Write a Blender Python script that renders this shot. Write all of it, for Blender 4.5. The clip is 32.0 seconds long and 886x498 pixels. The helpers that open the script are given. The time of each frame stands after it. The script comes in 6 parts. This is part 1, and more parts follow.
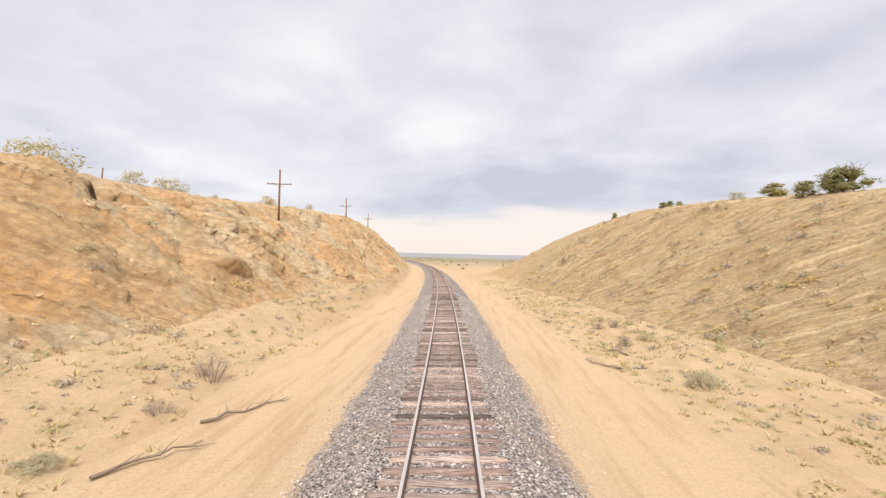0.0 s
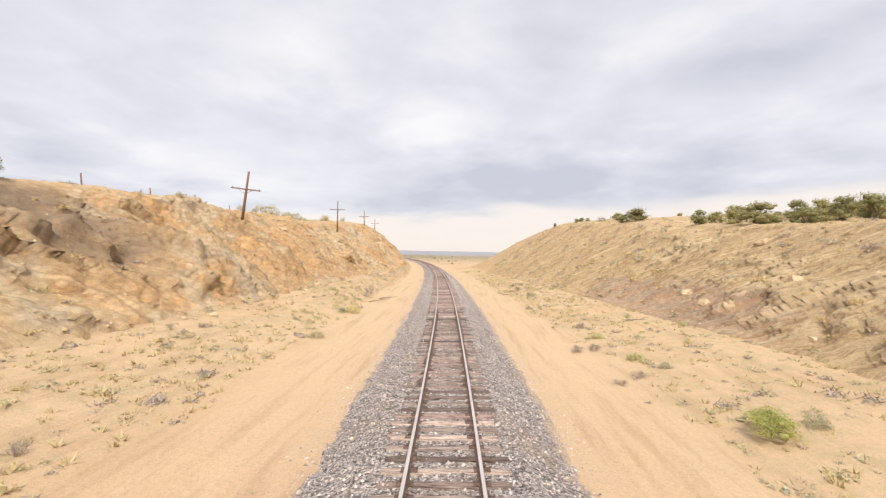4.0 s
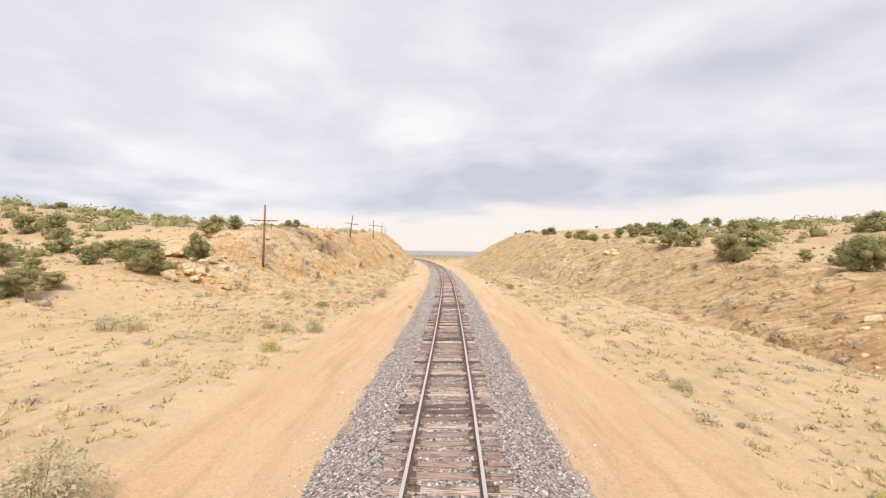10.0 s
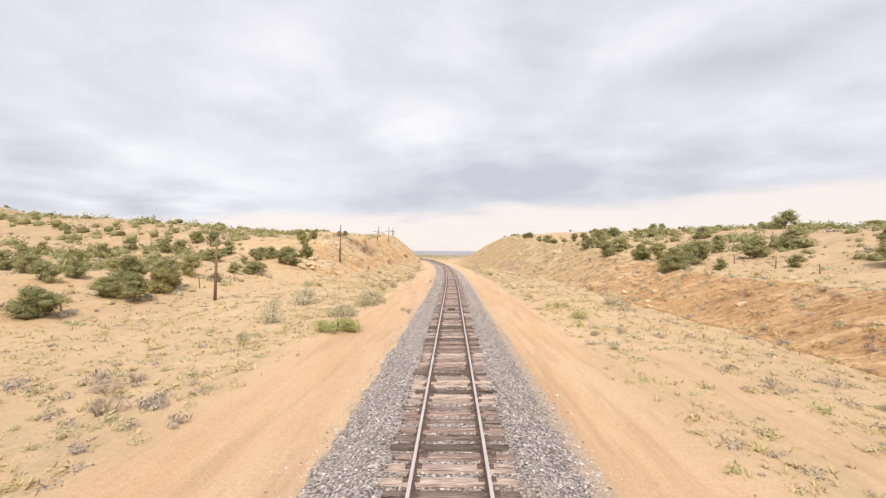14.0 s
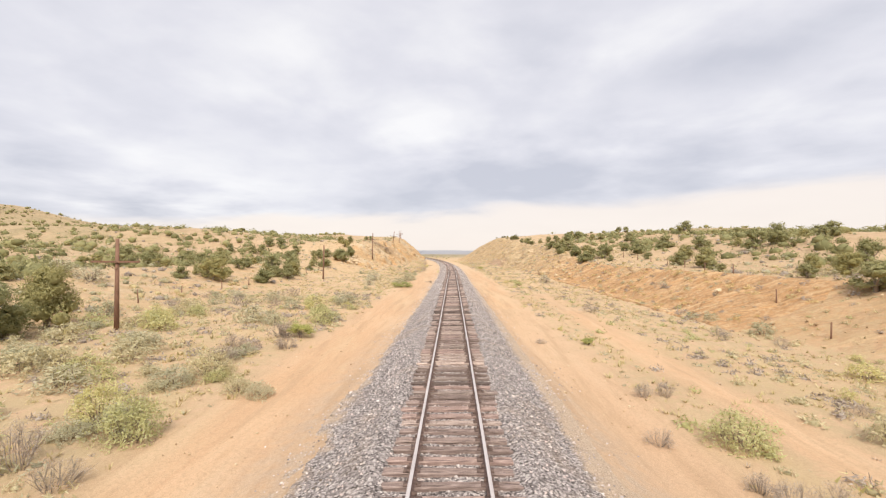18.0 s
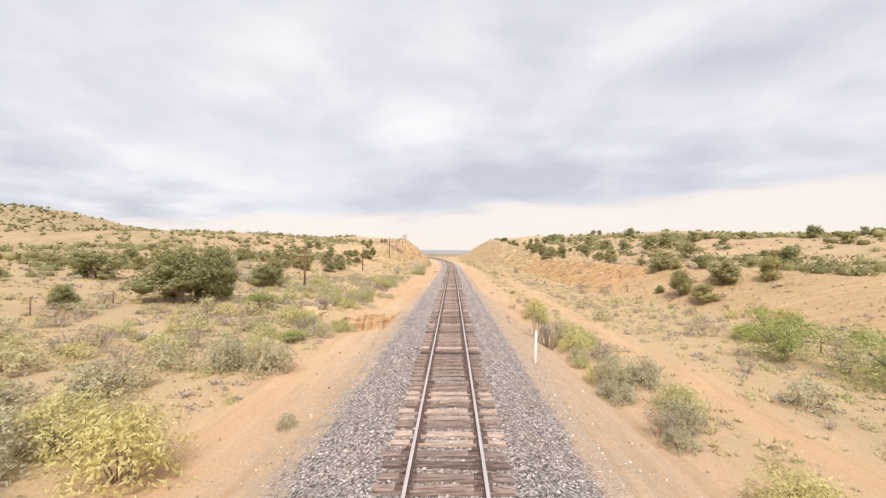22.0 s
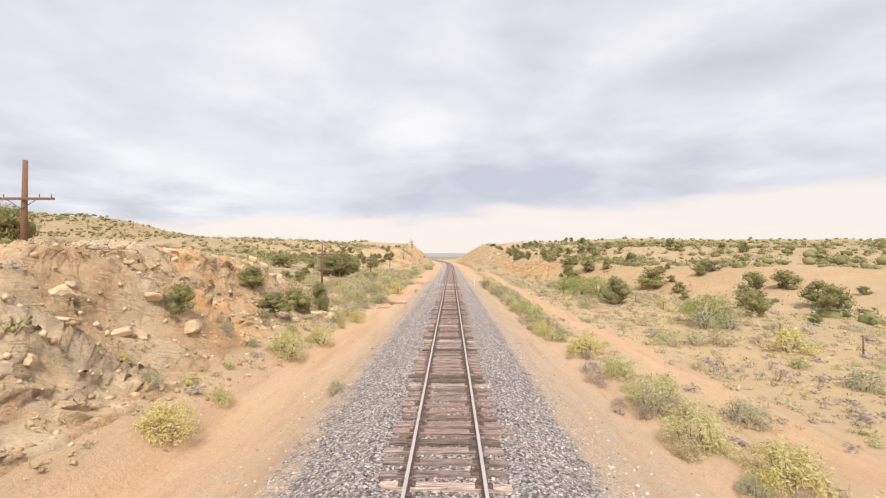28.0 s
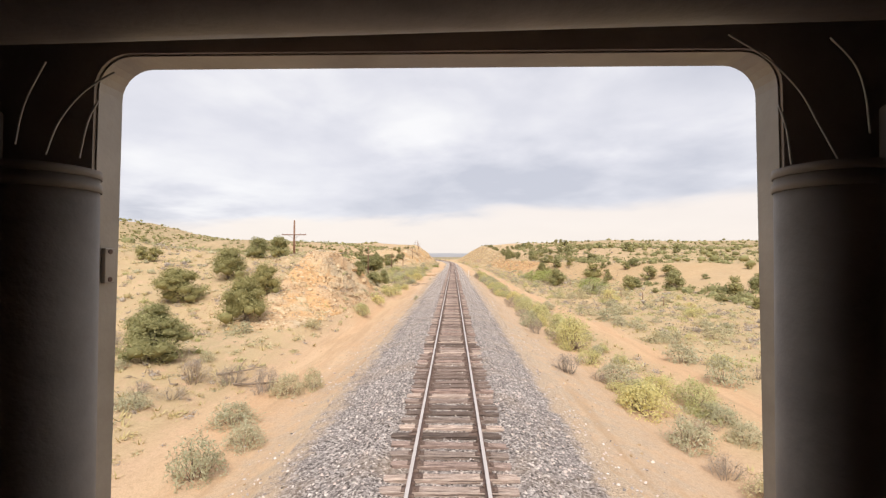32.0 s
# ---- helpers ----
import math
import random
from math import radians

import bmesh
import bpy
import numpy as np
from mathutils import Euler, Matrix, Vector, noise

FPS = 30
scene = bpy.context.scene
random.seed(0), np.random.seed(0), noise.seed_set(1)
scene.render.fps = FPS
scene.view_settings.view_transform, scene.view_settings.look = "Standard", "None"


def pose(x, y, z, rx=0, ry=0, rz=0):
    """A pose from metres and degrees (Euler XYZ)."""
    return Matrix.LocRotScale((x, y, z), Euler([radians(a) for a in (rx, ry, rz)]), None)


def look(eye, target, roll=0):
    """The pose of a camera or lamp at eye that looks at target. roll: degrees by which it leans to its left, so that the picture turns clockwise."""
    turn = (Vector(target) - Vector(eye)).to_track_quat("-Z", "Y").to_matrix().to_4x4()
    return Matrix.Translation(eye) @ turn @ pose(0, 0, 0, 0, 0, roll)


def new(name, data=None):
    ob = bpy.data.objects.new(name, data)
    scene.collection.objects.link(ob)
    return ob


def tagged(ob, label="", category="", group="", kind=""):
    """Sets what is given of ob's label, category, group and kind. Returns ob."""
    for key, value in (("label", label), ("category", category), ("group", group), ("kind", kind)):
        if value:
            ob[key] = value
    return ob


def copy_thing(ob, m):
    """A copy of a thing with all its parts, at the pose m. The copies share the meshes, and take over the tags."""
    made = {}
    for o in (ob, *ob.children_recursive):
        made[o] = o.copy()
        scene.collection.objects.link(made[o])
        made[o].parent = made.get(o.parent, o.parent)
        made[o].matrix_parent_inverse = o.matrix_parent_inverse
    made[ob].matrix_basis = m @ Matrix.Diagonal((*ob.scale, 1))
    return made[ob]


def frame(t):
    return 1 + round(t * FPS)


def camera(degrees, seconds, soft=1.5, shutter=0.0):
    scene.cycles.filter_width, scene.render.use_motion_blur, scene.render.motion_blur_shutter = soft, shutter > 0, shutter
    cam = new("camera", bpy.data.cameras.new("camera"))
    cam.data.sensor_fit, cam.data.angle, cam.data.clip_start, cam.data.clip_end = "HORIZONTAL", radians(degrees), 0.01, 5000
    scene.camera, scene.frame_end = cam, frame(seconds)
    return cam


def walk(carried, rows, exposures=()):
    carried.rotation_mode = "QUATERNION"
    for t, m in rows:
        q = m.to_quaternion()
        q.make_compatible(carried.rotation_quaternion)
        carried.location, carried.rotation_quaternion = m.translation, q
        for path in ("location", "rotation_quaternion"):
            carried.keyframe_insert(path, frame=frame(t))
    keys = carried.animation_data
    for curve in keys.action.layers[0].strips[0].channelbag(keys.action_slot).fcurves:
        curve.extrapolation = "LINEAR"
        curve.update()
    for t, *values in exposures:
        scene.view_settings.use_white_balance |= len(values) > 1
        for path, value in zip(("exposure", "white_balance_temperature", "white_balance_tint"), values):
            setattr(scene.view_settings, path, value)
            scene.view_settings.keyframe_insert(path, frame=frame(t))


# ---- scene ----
cam = camera(92.92, 32.0, soft=1.3)
# seconds, x, y, z, pitch, roll, yaw
PATH = [
    (0, 0.068, 0.003, 4.303, 0.93, -1.51, 3.93),
    (1, 0.441, -8.629, 4.303, 0.84, -1.54, 3.58),
    (2, 0.755, -17.264, 4.303, 0.75, -1.17, 3.21),
    (3, 1.011, -25.902, 4.303, 0.67, -1.10, 2.87),
    (4, 1.217, -34.540, 4.303, 0.60, -1.20, 2.56),
    (5, 1.383, -43.177, 4.303, 0.54, -1.40, 2.30),
    (6, 1.516, -51.813, 4.303, 0.48, -1.43, 2.09),
    (7, 1.620, -60.446, 4.303, 0.50, -1.26, 1.92),
    (8, 1.697, -69.077, 4.303, 0.52, -1.22, 1.75),
    (9, 1.746, -77.704, 4.303, 0.54, -1.18, 1.59),
    (10, 1.771, -86.327, 4.303, 0.56, -1.04, 1.46),
    (11, 1.777, -94.950, 4.303, 0.56, -0.98, 1.36),
    (12, 1.769, -103.574, 4.303, 0.56, -0.86, 1.32),
    (13, 1.758, -112.200, 4.303, 0.55, -0.75, 1.34),
    (14, 1.751, -120.826, 4.303, 0.55, -0.66, 1.41),
    (15, 1.756, -129.454, 4.303, 0.55, -0.47, 1.44),
    (16, 1.773, -138.082, 4.303, 0.54, -0.18, 1.38),
    (17, 1.800, -146.708, 4.303, 0.52, -0.12, 1.39),
    (18, 1.831, -155.333, 4.303, 0.48, -0.25, 1.42),
    (19, 1.860, -163.956, 4.303, 0.44, -0.35, 1.42),
    (20, 1.883, -172.579, 4.303, 0.40, -0.26, 1.41),
    (21, 1.898, -181.201, 4.303, 0.43, -0.23, 1.35),
    (22, 1.905, -189.824, 4.303, 0.45, -0.20, 1.29),
    (23, 1.905, -198.449, 4.303, 0.47, -0.17, 1.25),
    (24, 1.903, -207.076, 4.303, 0.50, -0.18, 1.23),
    (25, 1.899, -215.703, 4.303, 0.52, -0.20, 1.22),
    (26, 1.895, -224.331, 4.303, 0.63, -0.23, 1.17),
    (27, 1.892, -232.959, 4.303, 0.74, -0.27, 1.13),
    (28, 1.891, -241.585, 4.303, 0.85, -0.31, 1.09),
    (29, 1.892, -250.213, 4.303, 0.85, -0.26, 1.16),
    (30, 1.897, -258.844, 4.303, 0.86, -0.21, 1.23),
    (31, 1.905, -267.477, 4.303, 0.87, -0.36, 1.31),
    (32, 1.917, -276.114, 4.303, 0.87, -0.21, 1.39),
]
walk(cam, [(t, pose(x, y, z, 90 + p, r, h)) for t, x, y, z, p, r, h in PATH],
     exposures=[(0, 1.0), (32, 1.0)])

# ---------------------------------------------------------------- sky and sun
SUN_EL, SUN_AZ = 52.0, 176.0        # degrees; azimuth clockwise from +y


def sky():
    w = bpy.data.worlds.new("overcast_sky")
    scene.world = w
    w.use_nodes = True
    nt = w.node_tree
    nt.nodes.clear()
    N = lambda kind, **kw: node(nt, kind, **kw)
    L = nt.links.new
    out = N("ShaderNodeOutputWorld")
    bg = N("ShaderNodeBackground")
    bg.inputs["Strength"].default_value = 0.515
    L(bg.outputs[0], out.inputs[0])
    tc = N("ShaderNodeTexCoord")
    turn = N("ShaderNodeMapping")
    turn.inputs["Rotation"].default_value = (0, 0, radians(16))
    L(tc.outputs["Generated"], turn.inputs["Vector"])
    sep = N("ShaderNodeSeparateXYZ")
    L(turn.outputs[0], sep.inputs[0])
    # cloud deck seen from below: direction divided by its height
    up = N("ShaderNodeMath", operation="MAXIMUM")
    L(sep.outputs["Z"], up.inputs[0]); up.inputs[1].default_value = 0.0
    dz = N("ShaderNodeMath", operation="ADD")
    L(up.outputs[0], dz.inputs[0]); dz.inputs[1].default_value = 0.16
    px = N("ShaderNodeMath", operation="DIVIDE"); L(sep.outputs["X"], px.inputs[0]); L(dz.outputs[0], px.inputs[1])
    py = N("ShaderNodeMath", operation="DIVIDE"); L(sep.outputs["Y"], py.inputs[0]); L(dz.outputs[0], py.inputs[1])
    com = N("ShaderNodeCombineXYZ"); L(px.outputs[0], com.inputs[0]); L(py.outputs[0], com.inputs[1])
    com.inputs[2].default_value = 3.7
    n1 = N("ShaderNodeTexNoise"); L(com.outputs[0], n1.inputs["Vector"])
    for k, v in (("Scale", 0.55), ("Detail", 7.0), ("Roughness", 0.52), ("Distortion", 0.35)):
        n1.inputs[k].default_value = v
    n2 = N("ShaderNodeTexNoise"); L(com.outputs[0], n2.inputs["Vector"])
    for k, v in (("Scale", 1.9), ("Detail", 6.0), ("Roughness", 0.5), ("Distortion", 0.2)):
        n2.inputs[k].default_value = v
    calm = N("ShaderNodeMath", operation="MULTIPLY_ADD")
    L(n1.outputs["Fac"], calm.inputs[0]); calm.inputs[1].default_value = 0.55; calm.inputs[2].default_value = 0.205
    mixn = N("ShaderNodeMath", operation="MULTIPLY_ADD")
    L(n2.outputs["Fac"], mixn.inputs[0]); mixn.inputs[1].default_value = 0.42
    L(calm.outputs[0], mixn.inputs[2])
    # thicker and thinner parts of the deck: where (x, z of the direction), how wide, how much lighter
    plain = N("ShaderNodeSeparateXYZ"); L(tc.outputs["Generated"], plain.inputs[0])
    for x0, z0, wx, wz, gain in ((0.12, 0.155, 0.36, 0.075, -0.10), (0.42, 0.20, 0.22, 0.06, -0.07), (-0.48, 0.13, 0.22, 0.075, 0.13), (0.10, 0.27, 0.30, 0.05, 0.045),
                                 (-0.40, 0.29, 0.26, 0.07, -0.07), (0.42, 0.36, 0.22, 0.05, -0.07), (-0.06, 0.38, 0.35, 0.09, -0.05)):
        terms = []
        for out_, mid_, wide_, skew in ((plain.outputs["X"], x0, wx, 0.35), (plain.outputs["Z"], z0, wz, 0.11)):
            bent = N("ShaderNodeMath", operation="MULTIPLY_ADD")
            L(n2.outputs["Fac"], bent.inputs[0]); bent.inputs[1].default_value = skew; L(out_, bent.inputs[2])
            off = N("ShaderNodeMath", operation="SUBTRACT"); L(bent.outputs[0], off.inputs[0]); off.inputs[1].default_value = mid_ + 0.5 * skew
            rel = N("ShaderNodeMath", operation="DIVIDE"); L(off.outputs[0], rel.inputs[0]); rel.inputs[1].default_value = wide_
            sq = N("ShaderNodeMath", operation="MULTIPLY"); L(rel.outputs[0], sq.inputs[0]); L(rel.outputs[0], sq.inputs[1])
            terms.append(sq)
        both = N("ShaderNodeMath", operation="ADD"); L(terms[0].outputs[0], both.inputs[0]); L(terms[1].outputs[0], both.inputs[1])
        fall = N("ShaderNodeMath", operation="POWER"); fall.inputs[0].default_value = 0.37; L(both.outputs[0], fall.inputs[1])
        more = N("ShaderNodeMath", operation="MULTIPLY_ADD"); L(fall.outputs[0], more.inputs[0]); more.inputs[1].default_value = gain
        L(mixn.outputs[0], more.inputs[2])
        mixn = more
    # the deck darkens towards its far edge
    far = N("ShaderNodeMapRange"); L(sep.outputs["Z"], far.inputs["Value"])
    for k, v in (("From Min", 0.10), ("From Max", 0.34), ("To Min", -0.03), ("To Max", 0.03)):
        far.inputs[k].default_value = v
    deck = N("ShaderNodeMath", operation="ADD"); L(mixn.outputs[0], deck.inputs[0]); L(far.outputs[0], deck.inputs[1])
    ramp = N("ShaderNodeValToRGB"); L(deck.outputs[0], ramp.inputs[0])
    cr = ramp.color_ramp
    cr.elements[0].position, cr.elements[0].color = 0.53, (0.62, 0.63, 0.71, 1)
    cr.elements[1].position, cr.elements[1].color = 0.82, (0.99, 0.98, 0.99, 1)
    e = cr.elements.new(0.69); e.color = (0.81, 0.805, 0.865, 1)
    # paler and warmer towards the horizon
    edge = N("ShaderNodeMath", operation="MULTIPLY_ADD"); L(n1.outputs["Fac"], edge.inputs[0]); edge.inputs[1].default_value = -0.16
    tilt = N("ShaderNodeMath", operation="MULTIPLY_ADD"); L(plain.outputs["X"], tilt.inputs[0]); tilt.inputs[1].default_value = -0.05; L(sep.outputs["Z"], tilt.inputs[2])
    L(tilt.outputs[0], edge.inputs[2])
    hz = N("ShaderNodeMapRange"); L(edge.outputs[0], hz.inputs["Value"])
    hz.inputs["From Min"].default_value, hz.inputs["From Max"].default_value = -0.005, 0.035
    hz.inputs["To Min"].default_value, hz.inputs["To Max"].default_value = 0.9, 0.0
    hz.interpolation_type = "SMOOTHSTEP"
    warm = N("ShaderNodeMix", data_type="RGBA")
    L(hz.outputs[0], warm.inputs["Factor"]); L(ramp.outputs[0], warm.inputs["A"])
    warm.inputs["B"].default_value = (1.0, 0.90, 0.83, 1)
    nish = N("ShaderNodeTexSky", sky_type="NISHITA", sun_disc=False)
    nish.sun_elevation, nish.sun_rotation = radians(SUN_EL), radians(SUN_AZ)
    dim = N("ShaderNodeVectorMath", operation="SCALE"); L(nish.outputs[0], dim.inputs[0])
    dim.inputs["Scale"].default_value = 0.10
    thin = N("ShaderNodeMix", data_type="RGBA")
    thin.inputs["Factor"].default_value = 0.08
    L(warm.outputs["Result"], thin.inputs["A"]); L(dim.outputs[0], thin.inputs["B"])
    L(thin.outputs["Result"], bg.inputs["Color"])


def node(nt, kind, **kw):
    n = nt.nodes.new(kind)
    for key, value in kw.items():
        if key == "operation": n.operation = value
        elif key == "data_type": n.data_type = value
        elif key == "blend_type": n.blend_type = value
        elif key == "sky_type": n.sky_type = value
        elif key == "sun_disc": n.sun_disc = value
        elif key == "feature": n.feature = value
    return n


sky()
sun = new("sun", bpy.data.lights.new("sun", "SUN"))
sun.data.energy, sun.data.angle, sun.data.color = 1.85, radians(14), (1.0, 0.93, 0.82)
a, e_ = radians(SUN_AZ), radians(SUN_EL)
sun.matrix_world = look((60 * math.sin(a) * math.cos(e_), 60 * math.cos(a) * math.cos(e_), 60 * math.sin(e_)), (0, 0, 0))
sun.location = (0, -120, 80)


# ---------------------------------------------------------------- materials
class Mat:
    """A small builder for node materials on a Principled shader."""

    def __init__(self, name, rough=0.9, metal=0.0, spec=0.2):
        self.m = bpy.data.materials.new(name)
        self.m.use_nodes = True
        self.nt = self.m.node_tree
        self.b = self.nt.nodes["Principled BSDF"]
        self.b.inputs["Roughness"].default_value = rough
        self.b.inputs["Metallic"].default_value = metal
        self.b.inputs["Specular IOR Level"].default_value = spec
        self.pos = self.n("ShaderNodeNewGeometry")
        self.tc = self.n("ShaderNodeTexCoord")

    def n(self, kind, **kw):
        return node(self.nt, kind, **kw)

    def link(self, a, b):
        self.nt.links.new(a, b)

    def vec(self, scale=(1, 1, 1), rot=(0, 0, 0), local=False):
        mp = self.n("ShaderNodeMapping")
        self.link(self.tc.outputs["Object"] if local else self.pos.outputs["Position"], mp.inputs["Vector"])
        mp.inputs["Scale"].default_value, mp.inputs["Rotation"].default_value = scale, rot
        return mp.outputs[0]

    def n_map(self, v, scale):
        mp = self.n("ShaderNodeMapping")
        self.link(v, mp.inputs["Vector"])
        mp.inputs["Scale"].default_value = scale
        return mp.outputs[0]

    def noise(self, scale, detail=4, rough=0.55, vec=None, dist=0.0):
        t = self.n("ShaderNodeTexNoise")
        self.link(vec or self.pos.outputs["Position"], t.inputs["Vector"])
        for k, v in (("Scale", scale), ("Detail", detail), ("Roughness", rough), ("Distortion", dist)):
            t.inputs[k].default_value = v
        return t.outputs["Fac"]

    def voronoi(self, scale, vec=None, out="Color"):
        t = self.n("ShaderNodeTexVoronoi")
        self.link(vec or self.pos.outputs["Position"], t.inputs["Vector"])
        t.inputs["Scale"].default_value = scale
        return t.outputs[out]

    def ramp(self, fac, *stops):
        r = self.n("ShaderNodeValToRGB")
        self.link(fac, r.inputs[0])
        while len(r.color_ramp.elements) < len(stops):
            r.color_ramp.elements.new(0.5)
        for e, (p, c) in zip(r.color_ramp.elements, stops):
            e.position, e.color = p, (*c, 1) if len(c) == 3 else c
        return r.outputs[0]

    def mix(self, fac, a, b, blend="MIX"):
        x = self.n("ShaderNodeMix", data_type="RGBA", blend_type=blend)
        for key, v in (("Factor", fac), ("A", a), ("B", b)):
            if isinstance(v, (int, float)): x.inputs[key].default_value = v
            elif isinstance(v, tuple): x.inputs[key].default_value = (*v, 1)
            else: self.link(v, x.inputs[key])
        return x.outputs["Result"]

    def math(self, op, a, b=0.0):
        x = self.n("ShaderNodeMath", operation=op)
        for i, v in enumerate((a, b)):
            if isinstance(v, (int, float)): x.inputs[i].default_value = v
            else: self.link(v, x.inputs[i])
        return x.outputs[0]

    def span(self, v, lo, hi, a=0.0, b=1.0):
        x = self.n("ShaderNodeMapRange")
        self.link(v, x.inputs["Value"])
        for k, q in (("From Min", lo), ("From Max", hi), ("To Min", a), ("To Max", b)):
            x.inputs[k].default_value = q
        return x.outputs[0]

    def color(self, c):
        if isinstance(c, tuple): self.b.inputs["Base Color"].default_value = (*c, 1)
        else: self.link(c, self.b.inputs["Base Color"])
        return self

    def bump(self, h, strength=0.5, dist=0.02):
        x = self.n("ShaderNodeBump")
        x.inputs["Strength"].default_value, x.inputs["Distance"].default_value = strength, dist
        self.link(h, x.inputs["Height"])
        self.link(x.outputs[0], self.b.inputs["Normal"])
        return self

    def rnd(self):
        return self.n("ShaderNodeObjectInfo").outputs["Random"]

    def island(self):
        return self.pos.outputs["Random Per Island"]


def mat_ground():
    m = Mat("desert_sand", 0.95, spec=0.1)
    big = m.noise(0.05, 5, 0.6)
    mid = m.noise(0.45, 6, 0.62)
    fine = m.noise(9.0, 5, 0.7)
    sand = m.ramp(big, (0.35, (0.565, 0.385, 0.23)), (0.52, (0.63, 0.455, 0.289)), (0.68, (0.59, 0.405, 0.241)))
    sand = m.mix(m.span(mid, 0.5, 0.75, 0.0, 0.6), sand, (0.4, 0.3, 0.171))
    # redder soil where the cutting ends
    sy = m.n("ShaderNodeSeparateXYZ"); m.link(m.pos.outputs["Position"], sy.inputs[0])
    sand = m.mix(m.span(sy.outputs["Y"], -150, -70, 0.7, 0.0), sand, (0.58, 0.385, 0.262))
    # reddish slopes behind the cutting
    wander = m.math("MULTIPLY", m.span(m.noise(0.09, 4, 0.6), 0.3, 0.7), 16.0)
    side = m.math("ABSOLUTE", sy.outputs["X"])
    hill = m.math("MULTIPLY", m.span(m.math("ADD", side, wander), 22, 44), m.span(sy.outputs["Y"], -40, -120))
    hill = m.math("MAXIMUM", hill, m.span(m.math("ADD", side, wander), 40, 58, 0.0, 1.0))
    sand = m.mix(m.math("MULTIPLY", hill, 0.9), sand, m.ramp(m.noise(0.3, 7, 0.75), (0.36, (0.36, 0.255, 0.144)), (0.5, (0.49, 0.335, 0.214)), (0.64, (0.58, 0.415, 0.284))))
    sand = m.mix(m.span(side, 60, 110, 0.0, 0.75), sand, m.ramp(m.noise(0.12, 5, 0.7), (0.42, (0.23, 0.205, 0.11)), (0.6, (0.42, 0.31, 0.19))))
    # wheel-worn orange road beside the track
    road = m.n("ShaderNodeAttribute"); road.attribute_name = "road"
    tone = m.ramp(m.noise(0.25, 5, 0.6, m.vec((1.6, 0.22, 1))), (0.35, (0.63, 0.445, 0.278)), (0.5, (0.59, 0.375, 0.225)), (0.6, (0.64, 0.43, 0.268)), (0.72, (0.65, 0.475, 0.31)))
    tone = m.mix(m.span(sy.outputs["Y"], -50, -15, 0.0, 0.85), tone, (0.635, 0.465, 0.3))
    sand = m.mix(road.outputs["Fac"], sand, tone)
    # gravel washed off the ballast
    grav = m.n("ShaderNodeAttribute"); grav.attribute_name = "gravel"
    peb = m.ramp(m.noise(26, 3, 0.8), (0.35, (0.30, 0.235, 0.18)), (0.5, (0.47, 0.375, 0.29)), (0.65, (0.58, 0.485, 0.385)))
    sand = m.mix(m.math("MULTIPLY", grav.outputs["Fac"], m.span(m.noise(1.3, 5, 0.7), 0.3, 0.6)), sand, peb)
    streak = m.noise(1.0, 5, 0.65, m.vec((1.4, 0.12, 1)))
    sand = m.mix(m.span(streak, 0.50, 0.64, 0.0, 0.55), sand, (0.45, 0.3, 0.182))
    # rock of the cuttings
    rock = m.n("ShaderNodeAttribute"); rock.attribute_name = "rock"
    bed = m.n("ShaderNodeAttribute"); bed.attribute_name = "bed"
    sx = m.n("ShaderNodeSeparateXYZ"); m.link(m.pos.outputs["Position"], sx.inputs[0])
    bv = m.n("ShaderNodeCombineXYZ")
    m.link(bed.outputs["Fac"], bv.inputs[0]); m.link(m.math("MULTIPLY", sx.outputs["Y"], 0.05), bv.inputs[1]); m.link(m.math("MULTIPLY", sx.outputs["X"], 0.12), bv.inputs[2])
    strata = m.noise(1.5, 7, 0.78, bv.outputs[0], 0.3)
    stone = m.ramp(strata, (0.30, (0.44, 0.27, 0.135)), (0.42, (0.68, 0.45, 0.235)), (0.50, (0.57, 0.36, 0.18)), (0.57, (0.71, 0.51, 0.29)), (0.66, (0.60, 0.43, 0.24)), (0.75, (0.74, 0.59, 0.38)))
    # thin beds, drawn out along their dip
    dip = m.n("ShaderNodeCombineXYZ")
    m.link(m.math("MULTIPLY", m.math("ADD", bed.outputs["Fac"], m.math("MULTIPLY", m.noise(0.7, 4, 0.65), 1.3)), 2.1), dip.inputs[0]); m.link(m.math("MULTIPLY", sx.outputs["Y"], 0.06), dip.inputs[1])
    beds = m.noise(1.0, 2, 0.6, dip.outputs[0], 0.15)
    right = m.span(sx.outputs["X"], 6, 12)
    stain = m.noise(0.16, 4, 0.6)
    stone = m.mix(m.span(stain, 0.5, 0.68, 0, 0.75), stone, (0.5, 0.42, 0.289))
    stone = m.mix(m.span(m.noise(2.2, 6, 0.75), 0.56, 0.72, 0, 0.42), stone, (0.32, 0.20, 0.11))
    # right-hand bed colours; their dark lines also paint in shade under the ledges
    stone = m.mix(m.math("MULTIPLY", right, 0.85), stone, m.ramp(beds, (0.32, (0.26, 0.165, 0.09)), (0.41, (0.60, 0.45, 0.265)), (0.47, (0.33, 0.22, 0.12)), (0.53, (0.66, 0.51, 0.315)), (0.58, (0.38, 0.26, 0.14)), (0.66, (0.68, 0.53, 0.335))))
    # red and grey beds low in the right bank
    low = m.math("MULTIPLY", m.span(m.math("ABSOLUTE", m.math("SUBTRACT", sy.outputs["Y"], 4.0)), 10, 16, 1.0, 0.0),
                 m.math("MULTIPLY", m.span(sy.outputs["X"], 8, 12), m.span(m.math("ADD", sy.outputs["Z"], m.math("MULTIPLY", m.noise(0.5, 3), 2.0)), 2.6, 3.6, 1.0, 0.0)))
